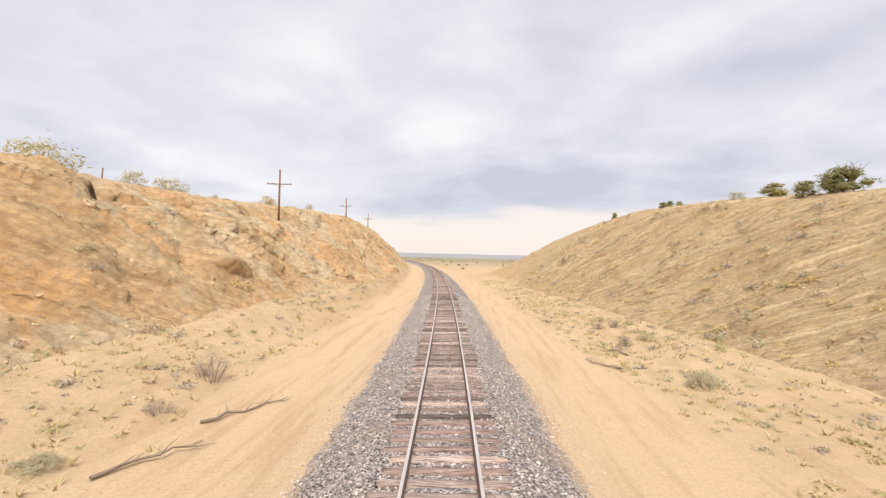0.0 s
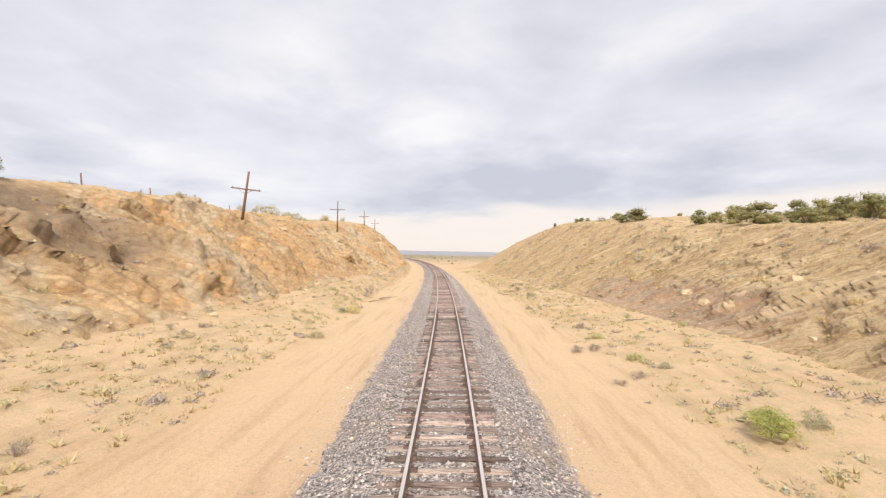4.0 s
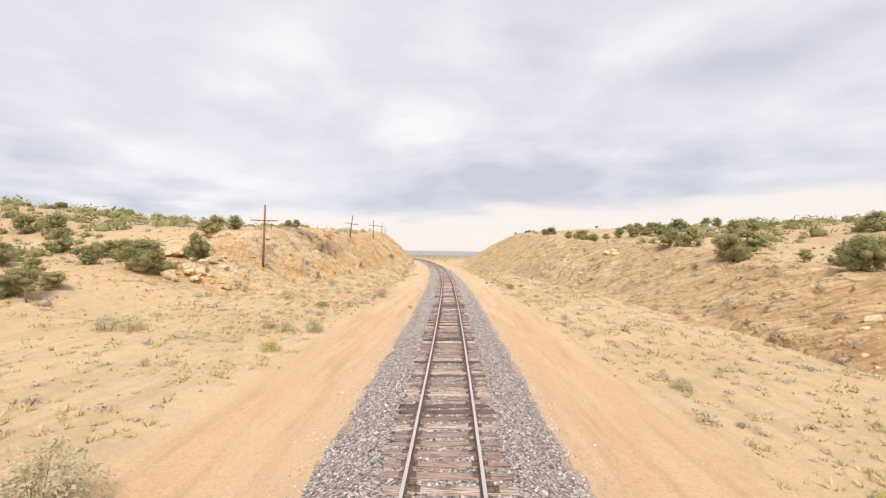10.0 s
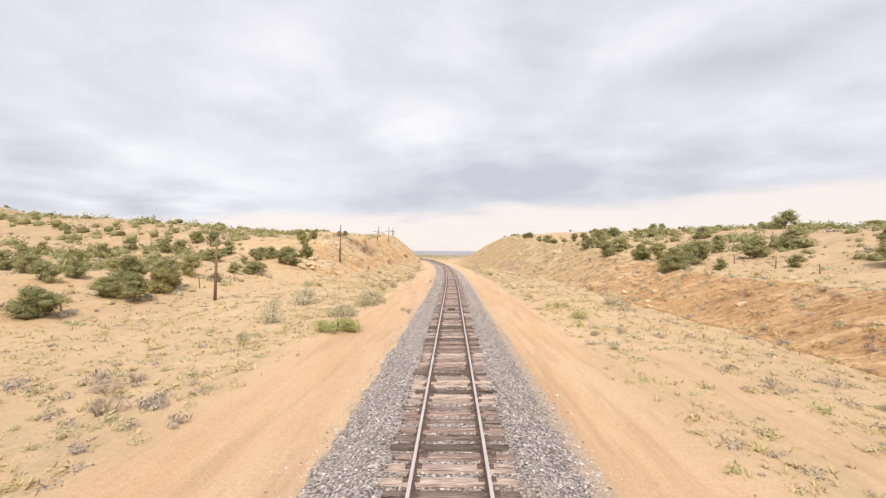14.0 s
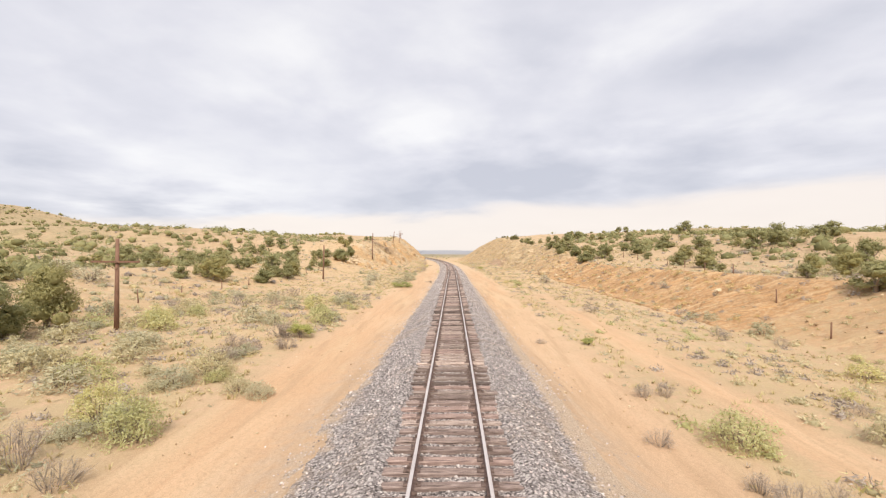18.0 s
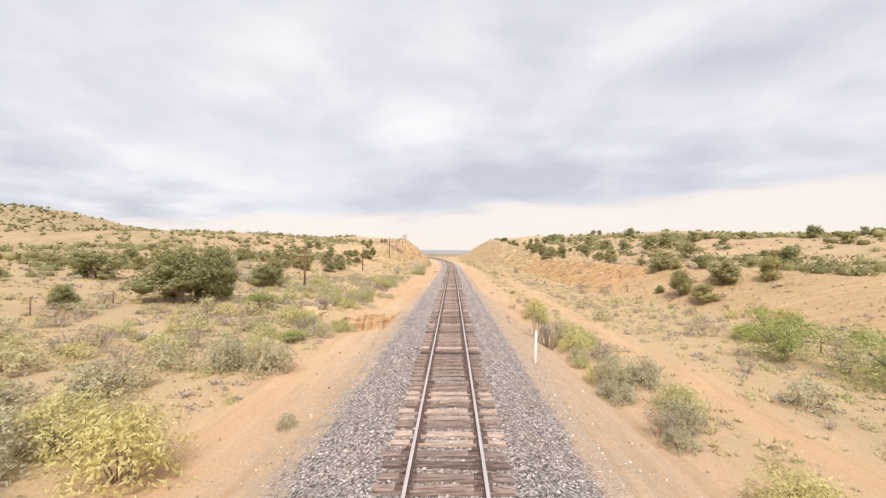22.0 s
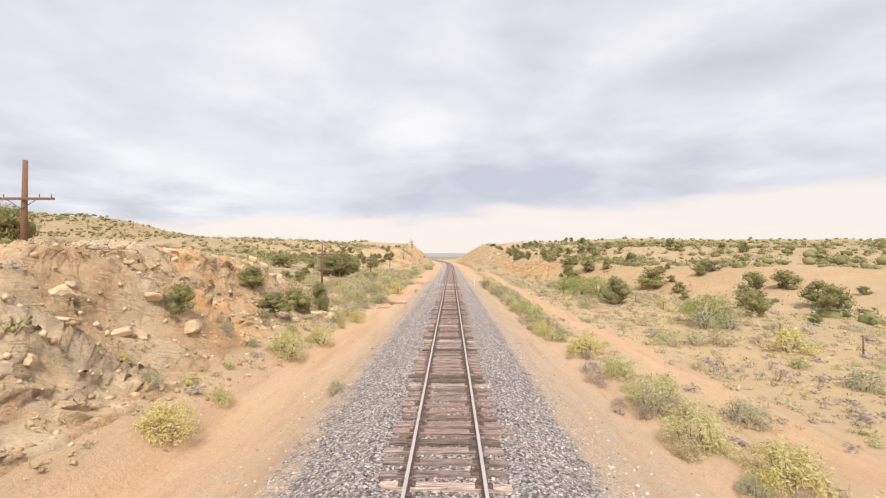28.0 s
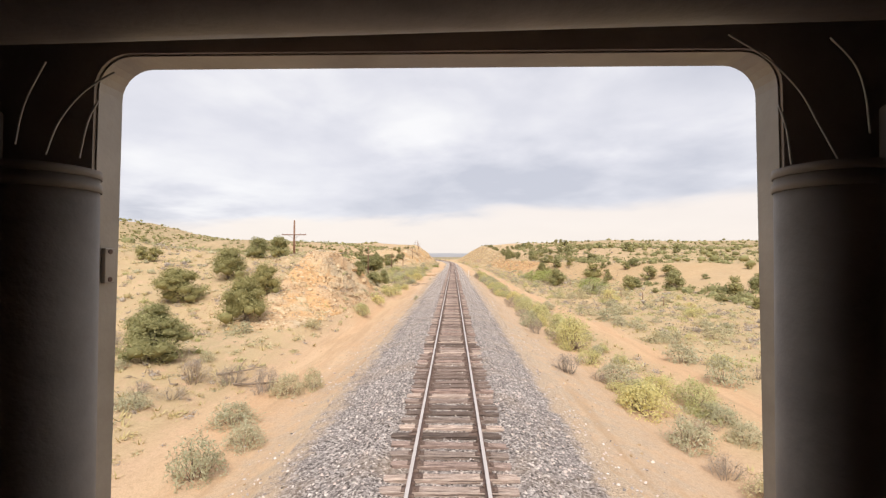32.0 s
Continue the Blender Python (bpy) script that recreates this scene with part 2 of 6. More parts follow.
    stone = m.mix(m.math("MULTIPLY", low, 0.7), stone, m.ramp(strata, (0.42, (0.36, 0.31, 0.27)), (0.56, (0.42, 0.23, 0.15))))
    stone = m.mix(m.math("MULTIPLY", m.span(sy.outputs["X"], 8, 12), m.span(sy.outputs["Y"], -30, -75, 0.0, 0.8)), stone,
                  m.ramp(beds, (0.34, (0.38, 0.19, 0.085)), (0.44, (0.64, 0.355, 0.155)), (0.52, (0.47, 0.25, 0.115)), (0.62, (0.70, 0.44, 0.225))))
    stone = m.mix(m.span(sy.outputs["Y"], -165, -186, 0.0, 0.85), stone, m.ramp(m.noise(1.6, 7, 0.8), (0.34, (0.38, 0.25, 0.15)), (0.46, (0.58, 0.385, 0.235)), (0.58, (0.66, 0.465, 0.30)), (0.7, (0.50, 0.34, 0.21))))
    seam = m.span(m.math("ABSOLUTE", m.math("SUBTRACT", beds, 0.5)), 0.0, 0.03, 0.6, 0.0)
    stone = m.mix(m.math("MULTIPLY", seam, m.span(m.noise(0.35, 4, 0.6), 0.4, 0.6)), stone, (0.20, 0.12, 0.065))
    # broad patches of orange and of pale cream rock, and each block a little different
    left_only = m.span(sx.outputs["X"], 4, -4)
    stone = m.mix(m.math("MULTIPLY", left_only, m.span(m.noise(0.13, 5, 0.65, m.vec((1, 1, 0.6))), 0.50, 0.58, 0.0, 0.7)), stone, (0.72, 0.41, 0.17))
    stone = m.mix(m.math("MULTIPLY", left_only, m.span(m.noise(0.17, 5, 0.65, m.vec((1, 1, 0.6), (0.4, 0.9, 0.2))), 0.51, 0.58, 0.0, 0.6)), stone, (0.66, 0.57, 0.42))
    # tone differs by block; on the right bank it also paints a highlight on ledges
    tone = m.n("ShaderNodeAttribute"); tone.attribute_name = "tone"
    stone = m.mix(m.span(tone.outputs["Fac"], 0.55, 0.95, 0.0, 0.5), stone, (0.74, 0.60, 0.40))
    # split into fragments: dark cracks, and each piece a little different
    crack = m.voronoi(2.4, m.vec((1, 0.8, 1.3)), "Distance")
    stone = m.mix(m.math("MULTIPLY", m.span(crack, 0.34, 0.66, 0.0, 0.36), m.math("MULTIPLY", m.span(sx.outputs["X"], 12, 6, 0.35, 1.0), m.span(sx.outputs["Y"], -186, -165, 0.3, 1.0))), stone, (0.24, 0.15, 0.085))
    shard = m.n("ShaderNodeSeparateColor"); m.link(m.voronoi(3.9), shard.inputs[0])
    stone = m.mix(m.span(shard.outputs[0], 0.55, 1.0, 0.0, 0.4), stone, (0.70, 0.53, 0.34))
    smoky = m.math("MULTIPLY", m.span(m.math("ABSOLUTE", m.math("SUBTRACT", m.math("ADD", sy.outputs["Y"], sy.outputs["Z"]), -5.0)), 1.5, 6.5, 1.0, 0.0), m.span(sy.outputs["X"], -17, -21))
    stone = m.mix(m.math("MULTIPLY", smoky, m.span(m.noise(0.6, 5, 0.7), 0.3, 0.55, 0.3, 0.85)), stone, (0.2, 0.15, 0.115))
    col = m.mix(rock.outputs["Fac"], sand, stone)
    # dry grass cover
    veg = m.n("ShaderNodeAttribute"); veg.attribute_name = "veg"
    tuft = m.span(m.math("ADD", m.noise(1.1, 6, 0.75), m.span(sx.outputs["Y"], -150, -90, 0.13, 0.0)), 0.47, 0.64)
    green = m.ramp(m.noise(0.13, 3), (0.4, (0.51, 0.39, 0.22)), (0.62, (0.44, 0.35, 0.205)))
    col = m.mix(m.math("MULTIPLY", m.math("MULTIPLY", veg.outputs["Fac"], tuft), 0.8), col, green)
    grit = m.noise(34.0, 3, 0.8)
    col = m.mix(m.span(grit, 0.52, 0.68, 0.0, 0.36), col, (0.30, 0.205, 0.13))
    col = m.mix(m.span(grit, 0.5, 0.34, 0.0, 0.25), col, (0.74, 0.58, 0.41))
    col = m.mix(m.span(fine, 0.46, 0.7, 0.0, 0.36), col, (0.33, 0.23, 0.139))
    # scrub-covered plain in the distance
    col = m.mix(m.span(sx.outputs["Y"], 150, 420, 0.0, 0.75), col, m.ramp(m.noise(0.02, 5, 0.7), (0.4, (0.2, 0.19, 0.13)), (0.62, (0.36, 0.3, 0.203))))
    # distance haze painted as blue-grey into the farthest ground and the mesa
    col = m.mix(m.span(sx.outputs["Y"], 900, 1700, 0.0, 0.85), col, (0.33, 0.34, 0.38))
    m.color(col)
    h = m.math("ADD", m.math("MULTIPLY", mid, 0.6), m.math("MULTIPLY", fine, 0.18))
    h = m.math("ADD", h, m.math("MULTIPLY", m.math("MULTIPLY", strata, rock.outputs["Fac"]), 1.2))
    h = m.math("ADD", h, m.math("MULTIPLY", grit, 0.10))
    m.bump(h, 1.0, 0.18)
    return m.m


def mat_ballast():
    m = Mat("ballast_gravel", 0.9, spec=0.15)
    v = m.voronoi(21)
    sep = m.n("ShaderNodeSeparateColor"); m.link(v, sep.inputs[0])
    # darker than the loose stones: shade in the gaps is put into the colour
    c = m.ramp(sep.outputs[0], (0.0, (0.09, 0.076, 0.071)), (0.4, (0.27, 0.233, 0.22)), (0.8, (0.45, 0.395, 0.372)), (1.0, (0.68, 0.61, 0.57)))
    # fines and dust that have settled in it
    c = m.mix(m.span(m.noise(0.5, 5, 0.65), 0.52, 0.72, 0, 0.55), c, (0.36, 0.27, 0.20))
    dirt = m.n("ShaderNodeAttribute"); dirt.attribute_name = "dirt"
    c = m.mix(m.span(m.math("ADD", dirt.outputs["Fac"], m.math("MULTIPLY", m.math("SUBTRACT", m.noise(1.6, 6, 0.75), 0.5), 1.6)), 0.35, 0.75, 0.0, 0.9), c,
              m.ramp(m.noise(20, 3, 0.75), (0.36, (0.40, 0.30, 0.215)), (0.55, (0.59, 0.445, 0.32)), (0.68, (0.66, 0.53, 0.40))))
    m.color(c)
    m.bump(m.voronoi(21, out="Distance"), 1.0, 0.05)
    return m.m


def mat_stone_bits():
    m = Mat("crushed_stone", 0.85, spec=0.2)
    grey = m.ramp(m.island(), (0.0, (0.08, 0.067, 0.063)), (0.16, (0.32, 0.276, 0.262)), (0.5, (0.55, 0.482, 0.455)), (0.72, (0.64, 0.515, 0.47)), (0.9, (0.64, 0.57, 0.54)), (1.0, (0.73, 0.66, 0.62)))
    dust = m.mix(m.span(m.noise(0.35, 5, 0.65), 0.47, 0.68, 0.0, 0.6), grey, m.ramp(m.island(), (0.0, (0.22, 0.16, 0.11)), (0.6, (0.52, 0.41, 0.30)), (1.0, (0.74, 0.62, 0.50))))
    m.color(dust)
    return m.m


def timber(m, v, pick):
    """Grey-brown split timber: long grain, dark checks, and a tone of its own for each tie."""
    g = m.noise(2.2, 7, 0.72, m.n_map(v, (1.1, 15, 15)))
    c = m.ramp(g, (0.28, (0.09, 0.069, 0.06)), (0.44, (0.27, 0.215, 0.19)), (0.57, (0.40, 0.33, 0.295)), (0.72, (0.62, 0.54, 0.49)))
    check = m.noise(1.0, 3, 0.6, m.n_map(v, (0.9, 34, 34)))
    c = m.mix(m.span(check, 0.34, 0.42, 0.8, 0.0), c, (0.035, 0.027, 0.024))
    worn = m.noise(1.7, 4, 0.7, m.n_map(v, (1.5, 5, 5)))
    c = m.mix(m.span(worn, 0.55, 0.70, 0.0, 0.5), c, (0.56, 0.48, 0.43))
    tint = m.ramp(pick, (0.0, (0.40, 0.37, 0.36)), (0.2, (0.68, 0.62, 0.60)), (0.36, (0.95, 0.87, 0.85)), (0.52, (1.12, 0.97, 0.93)), (0.68, (0.82, 0.79, 0.77)), (0.84, (1.2, 1.14, 1.1)), (1.0, (1.65, 1.55, 1.46)))
    m.color(m.mix(1.0, c, tint, "MULTIPLY"))
    m.bump(m.math("ADD", g, m.span(check, 0.36, 0.46, 0.0, 0.8)), 0.8, 0.015)
    return m.m


def mat_tie():
    m = Mat("weathered_timber", 0.88, spec=0.15)
    return timber(m, m.tc.outputs["Object"], m.rnd())


def mat_rail(name, shiny):
    m = Mat(name, 0.5 if shiny else 0.75, 0.6 if shiny else 0.4, 0.5)
    g = m.noise(1.2, 4, 0.6, m.vec((20, 0.6, 20)))
    if shiny:
        m.color(m.ramp(g, (0.3, (0.62, 0.545, 0.51)), (0.7, (0.78, 0.71, 0.675))))
    else:
        m.color(m.ramp(m.noise(14, 5, 0.7), (0.3, (0.12, 0.075, 0.06)), (0.7, (0.27, 0.18, 0.15))))
    return m.m


def mat_plain(name, a, b, scale=6.0, rough=0.8, metal=0.0, spec=0.2, vec=None, bump=0.3, local=False):
    m = Mat(name, rough, metal, spec)
    v = m.vec(vec or (1, 1, 1), local=local)
    g = m.noise(scale, 6, 0.65, v)
    m.color(m.ramp(g, (0.3, a), (0.7, b)))
    m.bump(g, bump, 0.01)
    return m.m


def mat_leaf(name, lo, mid, hi, through_light=0.4):
    m = Mat(name, 0.8, spec=0.1)
    c = m.ramp(m.island(), (0.0, lo), (0.5, mid), (1.0, hi))
    tint = m.ramp(m.rnd(), (0.0, (0.85, 0.88, 0.85)), (0.5, (1, 1, 1)), (1.0, (1.15, 1.08, 0.95)))
    c = m.mix(1.0, c, tint, "MULTIPLY")
    m.color(c)
    t = m.n("ShaderNodeBsdfTranslucent"); m.link(c, t.inputs["Color"])
    mix = m.n("ShaderNodeMixShader"); mix.inputs[0].default_value = through_light
    m.link(m.b.outputs[0], mix.inputs[1]); m.link(t.outputs[0], mix.inputs[2])
    m.link(mix.outputs[0], m.nt.nodes["Material Output"].inputs["Surface"])
    return m.m


GROUND, BALLAST, BITS, TIE = mat_ground(), mat_ballast(), mat_stone_bits(), mat_tie()
RAIL_SIDE, RAIL_TOP = mat_rail("rusty_rail_steel", False), mat_rail("polished_rail_steel", True)
POLE = mat_plain("pole_timber", (0.16, 0.085, 0.055), (0.31, 0.18, 0.125), 4, vec=(9, 9, 0.7), local=True)
IRON = mat_plain("dark_iron", (0.10, 0.07, 0.06), (0.22, 0.15, 0.12), 20, 0.7, 0.5)


# ---------------------------------------------------------------- small tools
def curve(x, xs, ys):
    """A smooth line through knots, flat past its ends."""
    x = np.asarray(x, float)
    order = np.argsort(xs)
    xs, ys = np.array(xs, float)[order], np.array(ys, float)[order]
    g = np.gradient(ys, xs)
    x = np.clip(x, xs[0], xs[-1])
    i = np.clip(np.searchsorted(xs, x) - 1, 0, len(xs) - 2)
    h = xs[i + 1] - xs[i]
    t = (x - xs[i]) / h
    return ((2 * t**3 - 3 * t**2 + 1) * ys[i] + (t**3 - 2 * t**2 + t) * h * g[i]
            + (3 * t**2 - 2 * t**3) * ys[i + 1] + (t**3 - t**2) * h * g[i + 1])


def lerp(x, xs, ys):
    order = np.argsort(xs)
    return np.interp(x, np.array(xs, float)[order], np.array(ys, float)[order])


def smooth(a, b, x):
    t = np.clip((np.asarray(x, float) - a) / (b - a), 0, 1)
    return t * t * (3 - 2 * t)


def lattice(ix, iy, seed):
    h = (ix.astype(np.int64) * 374761393 + iy.astype(np.int64) * 668265263 + seed * 974634777) & 0xFFFFFFFF
    h = ((h ^ (h >> 13)) * 1274126177) & 0xFFFFFFFF
    return ((h ^ (h >> 16)) & 0xFFFF) / 65535.0


def value_noise(x, y, seed=0):
    x, y = np.asarray(x, float), np.asarray(y, float)
    ix, iy = np.floor(x), np.floor(y)
    fx, fy = x - ix, y - iy
    fx, fy = fx * fx * (3 - 2 * fx), fy * fy * (3 - 2 * fy)
    a, b = lattice(ix, iy, seed), lattice(ix + 1, iy, seed)
    c, d = lattice(ix, iy + 1, seed), lattice(ix + 1, iy + 1, seed)
    return (a + (b - a) * fx) * (1 - fy) + (c + (d - c) * fx) * fy - 0.5


def fbm(x, y, octaves=4, seed=0):
    total, amp = 0.0, 1.0
    for k in range(octaves):
        total = total + amp * value_noise(np.asarray(x) * 2**k + 17 * k, np.asarray(y) * 2**k - 9 * k, seed + k)
        amp *= 0.5
    return total


def link_mesh(name, me, mats, parent=None, label=""):
    for m in mats if isinstance(mats, (list, tuple)) else [mats]:
        me.materials.append(m)
    ob = new(name, me)
    if parent: ob.parent = parent
    if label: ob["label"] = label
    return ob


def part(name, bm, material, parent=None, label="", shade=False):
    """Links a bmesh as one mesh object under a thing or a part."""
    me = bpy.data.meshes.new(name)
    bmesh.ops.recalc_face_normals(bm, faces=bm.faces)
    bm.to_mesh(me)
    bm.free()
    if shade:
        me.shade_smooth()
    return link_mesh(name, me, material, parent, label)


def raw_mesh(name, verts, faces, smooth_faces=False, attrs=None):
    """A mesh from numpy arrays; faces all of one size."""
    me = bpy.data.meshes.new(name)
    verts, faces = np.asarray(verts, np.float32), np.asarray(faces, np.int32)
    k = faces.shape[1]
    me.vertices.add(len(verts)); me.vertices.foreach_set("co", verts.ravel())
    me.loops.add(faces.size); me.loops.foreach_set("vertex_index", faces.ravel())
    me.polygons.add(len(faces))
    me.polygons.foreach_set("loop_start", np.arange(0, faces.size, k, dtype=np.int32))
    if smooth_faces:
        me.polygons.foreach_set("use_smooth", np.ones(len(faces), bool))
    for key, values in (attrs or {}).items():
        me.attributes.new(key, "FLOAT", "POINT").data.foreach_set("value", np.asarray(values, np.float32))
    me.update(calc_edges=True)
    me.validate()
    return me


def grid_faces(rows, cols):
    i = np.arange(rows * cols).reshape(rows, cols)
    return np.stack([i[:-1, :-1], i[:-1, 1:], i[1:, 1:], i[1:, :-1]], -1).reshape(-1, 4)


def box(bm, size, at=(0, 0, 0), rot=(0, 0, 0), bevel=0.0, steps=2):
    g = bmesh.ops.create_cube(bm, size=1.0)
    vs = g["verts"]
    bmesh.ops.scale(bm, vec=size, verts=vs)
    if bevel:
        es = list({e for v in vs for e in v.link_edges})
        r = bmesh.ops.bevel(bm, geom=es, offset=bevel, segments=steps, affect="EDGES", profile=0.5)
        vs = list({v for f in r["faces"] for v in f.verts} | {v for v in vs if v.is_valid})
    m = pose(*at, *rot)
    bmesh.ops.transform(bm, matrix=m, verts=vs)
    return vs


def tube(bm, a, b, ra, rb, sides=8):
    a, b = Vector(a), Vector(b)
    q = (b - a).to_track_quat("Z", "Y").to_matrix().to_4x4()
    g = bmesh.ops.create_cone(bm, cap_ends=True, segments=sides, radius1=ra, radius2=rb, depth=(b - a).length)
    bmesh.ops.transform(bm, matrix=Matrix.Translation((a + b) / 2) @ q, verts=g["verts"])
    for f in {f for v in g["verts"] for f in v.link_faces}:
        f.smooth = len(f.verts) == 4 and sides > 6
    return g["verts"]


# ---------------------------------------------------------------- the lie of the land
TRACK_Y = (-420, -320, -260, -100, -60, -30, 0, 30, 60, 100, 150, 220, 300, 400, 600)
TRACK_X = (1.95, 1.92, 1.83, 1.7, 1.55, 1.05, 0.0, -1.71, -4.0, -7.94, -14.4, -26.3, -44.0, -72.0, -150.0)


def track_x(y):
    return curve(y, TRACK_Y, TRACK_X)


def bank(y):
    """How far the right rail stands above the left one over the gauge, as a slope."""
    return np.tan(np.radians(lerp(y, (-170, -130, -30), (0.0, 0.9, 1.5))))


def shoulder(y):
    return curve(y, (-300, -240, -190, -140, -110, 0), (3.75, 3.75, 3.6, 3.4, 3.15, 3.1))


def left_side(y):
    toe = curve(y, (-300, -256, -246, -238, -215, -200, -185, -130, -80, -50, -35, -20, -5, 16, 43, 120, 150),
                (16, 14, 10.8, 9.5, 11, 14, 18, 24, 24, 22, 19, 16, 14.5, 12.8, 9.8, 7.5, 7.5))
    crest = curve(y, (-300, -256, -246, -238, -215, -200, -185, -130, -80, -50, -35, -20, -5, 16, 43, 120, 150),
                  (34, 28, 15.2, 15.2, 19, 22, 30, 45, 40, 32, 29, 28, 26, 24, 25, 24, 24))
    top = curve(y, (-300, -258, -248, -243, -239, -235, -230, -222, -210, -198, -185, -130, -80, -52, -42, -32, -20, -5, 16, 40, 60, 120, 150, 190, 230),
                (1, 0, -0.8, 0.4, 1.5, 2.9, 4.1, 4.8, 4.5, 3.8, 2, 2.2, 2, 2.2, 3.5, 6.5, 8, 9, 9, 10, 11.5, 14.5, 14, 6, 0))
    foot = curve(y, (-270, -240, -215, -190, -150, -100, -60, -40, -20, 0, 16, 40, 150),
                 (-0.8, -0.6, -0.5, -0.8, -0.6, -0.8, -0.5, -0.2, 0.2, 0.3, 0.6, 0.8, -0.4))
    road = curve(y, (-260, -190, -150, -120, 0), (-1.5, -1.5, -1.3, -0.95, -0.95))
    return toe, crest, top, foot, road


def right_side(y):
    toe = curve(y, (-300, -200, -150, -120, -95, -75, -60, -40, -20, -5, 25, 45, 75, 100, 150),
                (50, 45, 30, 24, 23, 21, 19.5, 19, 18, 17.5, 15, 13.5, 12, 13, 14))
    crest = curve(y, (-300, -200, -150, -120, -95, -75, -60, -40, -20, -5, 25, 45, 75, 100, 150),
                  (90, 80, 46, 35, 29.5, 28, 28.5, 31, 30, 30, 31, 31, 31, 26, 20))
    top = curve(y, (-300, -200, -150, -120, -95, -75, -60, -40, -20, -5, 25, 45, 80, 100, 115, 130, 150),
                (3, 3.5, 2.5, 2.4, 2.2, 2.4, 3.5, 5, 6.5, 7.2, 9.5, 11.5, 12, 8, 4, 0.5, -0.5))
    foot = curve(y, (-300, -215, -200, -145, -110, -80, -60, -20, 0, 45, 100),
                 (-2.8, -2.8, -2.4, -2.6, -2.0, -1.3, -0.8, -0.5, -0.5, -0.4, -0.6))
    road = curve(y, (-300, -240, -212, -180, -145, -126, -100, -80), (-1.9, -1.9, -2.3, -2.3, -2.2, -1.9, -1.5, -1.05))
    return toe, crest, top, foot, road


def side_height(d, y, w, sides, slant, seed, lumps, run):
    """Height at the distance d from the centre line, and how far it is rock."""
    toe, crest, top, foot, road = sides
    # ledges, gullies and dipping beds shift the face of the bank in and out
    frac = np.clip((d - toe) / (crest - toe), 0, 1)
    bed = frac * (top - foot) + y * slant
    bulge = 1.5 * fbm(y * 0.11, frac * 1.4, 4, seed) + 1.0 * fbm(bed * 0.30, y * 0.09, 3, seed + 7)
    gully = np.abs(value_noise(bed * 0.34 + 3.3, frac * 1.2 + y * 0.02, seed + 5)) * 2
    bulge = bulge - 1.1 * (1 - np.clip(gully * 3.0, 0, 1)) + 0.9 * (np.abs(value_noise(bed * 1.25, y * 0.07, seed + 3)) * 2 - 0.5)
    blocks = np.round(4 * fbm(bed * 0.55, y * 0.35, 3, seed + 13)) / 4
    bulge = bulge + 0.8 * blocks + 0.35 * fbm(bed * 2.4, y * 0.4, 2, seed + 17)
    steep = smooth(1.0, 5.0, top - foot)
    dd = d - lumps * bulge * steep * np.sin(np.pi * np.clip(frac, 0, 1)) ** 0.7
    f2 = np.clip((dd - toe) / (crest - toe), 0, 1)
    shape = np.where(f2 < 0.12, f2 * f2 / 0.24, 0.06 + (f2 - 0.12) * 1.12)
    shape = shape / (0.06 + 0.88 * 1.12)
    rise = np.where(f2 > 0.82, shape - (f2 - 0.82) ** 2 * 1.2, shape)
    near = lerp_arr(d, w, w + run, -0.78, road)
    flat = np.where(d < w + run, near, road + (foot - road) * smooth(0, 1, (d - w - 4.0) / np.maximum(toe - w - 4.0, 1)))
    z = flat + (top - foot) * rise
    return z, steep * smooth(0.02, 0.18, f2) * (1 - smooth(0.93, 1.05, (d - toe) / (crest - toe))), bed


def lerp_arr(x, a, b, za, zb):
    t = np.clip((x - a) / (b - a), 0, 1)
    return za + (zb - za) * t


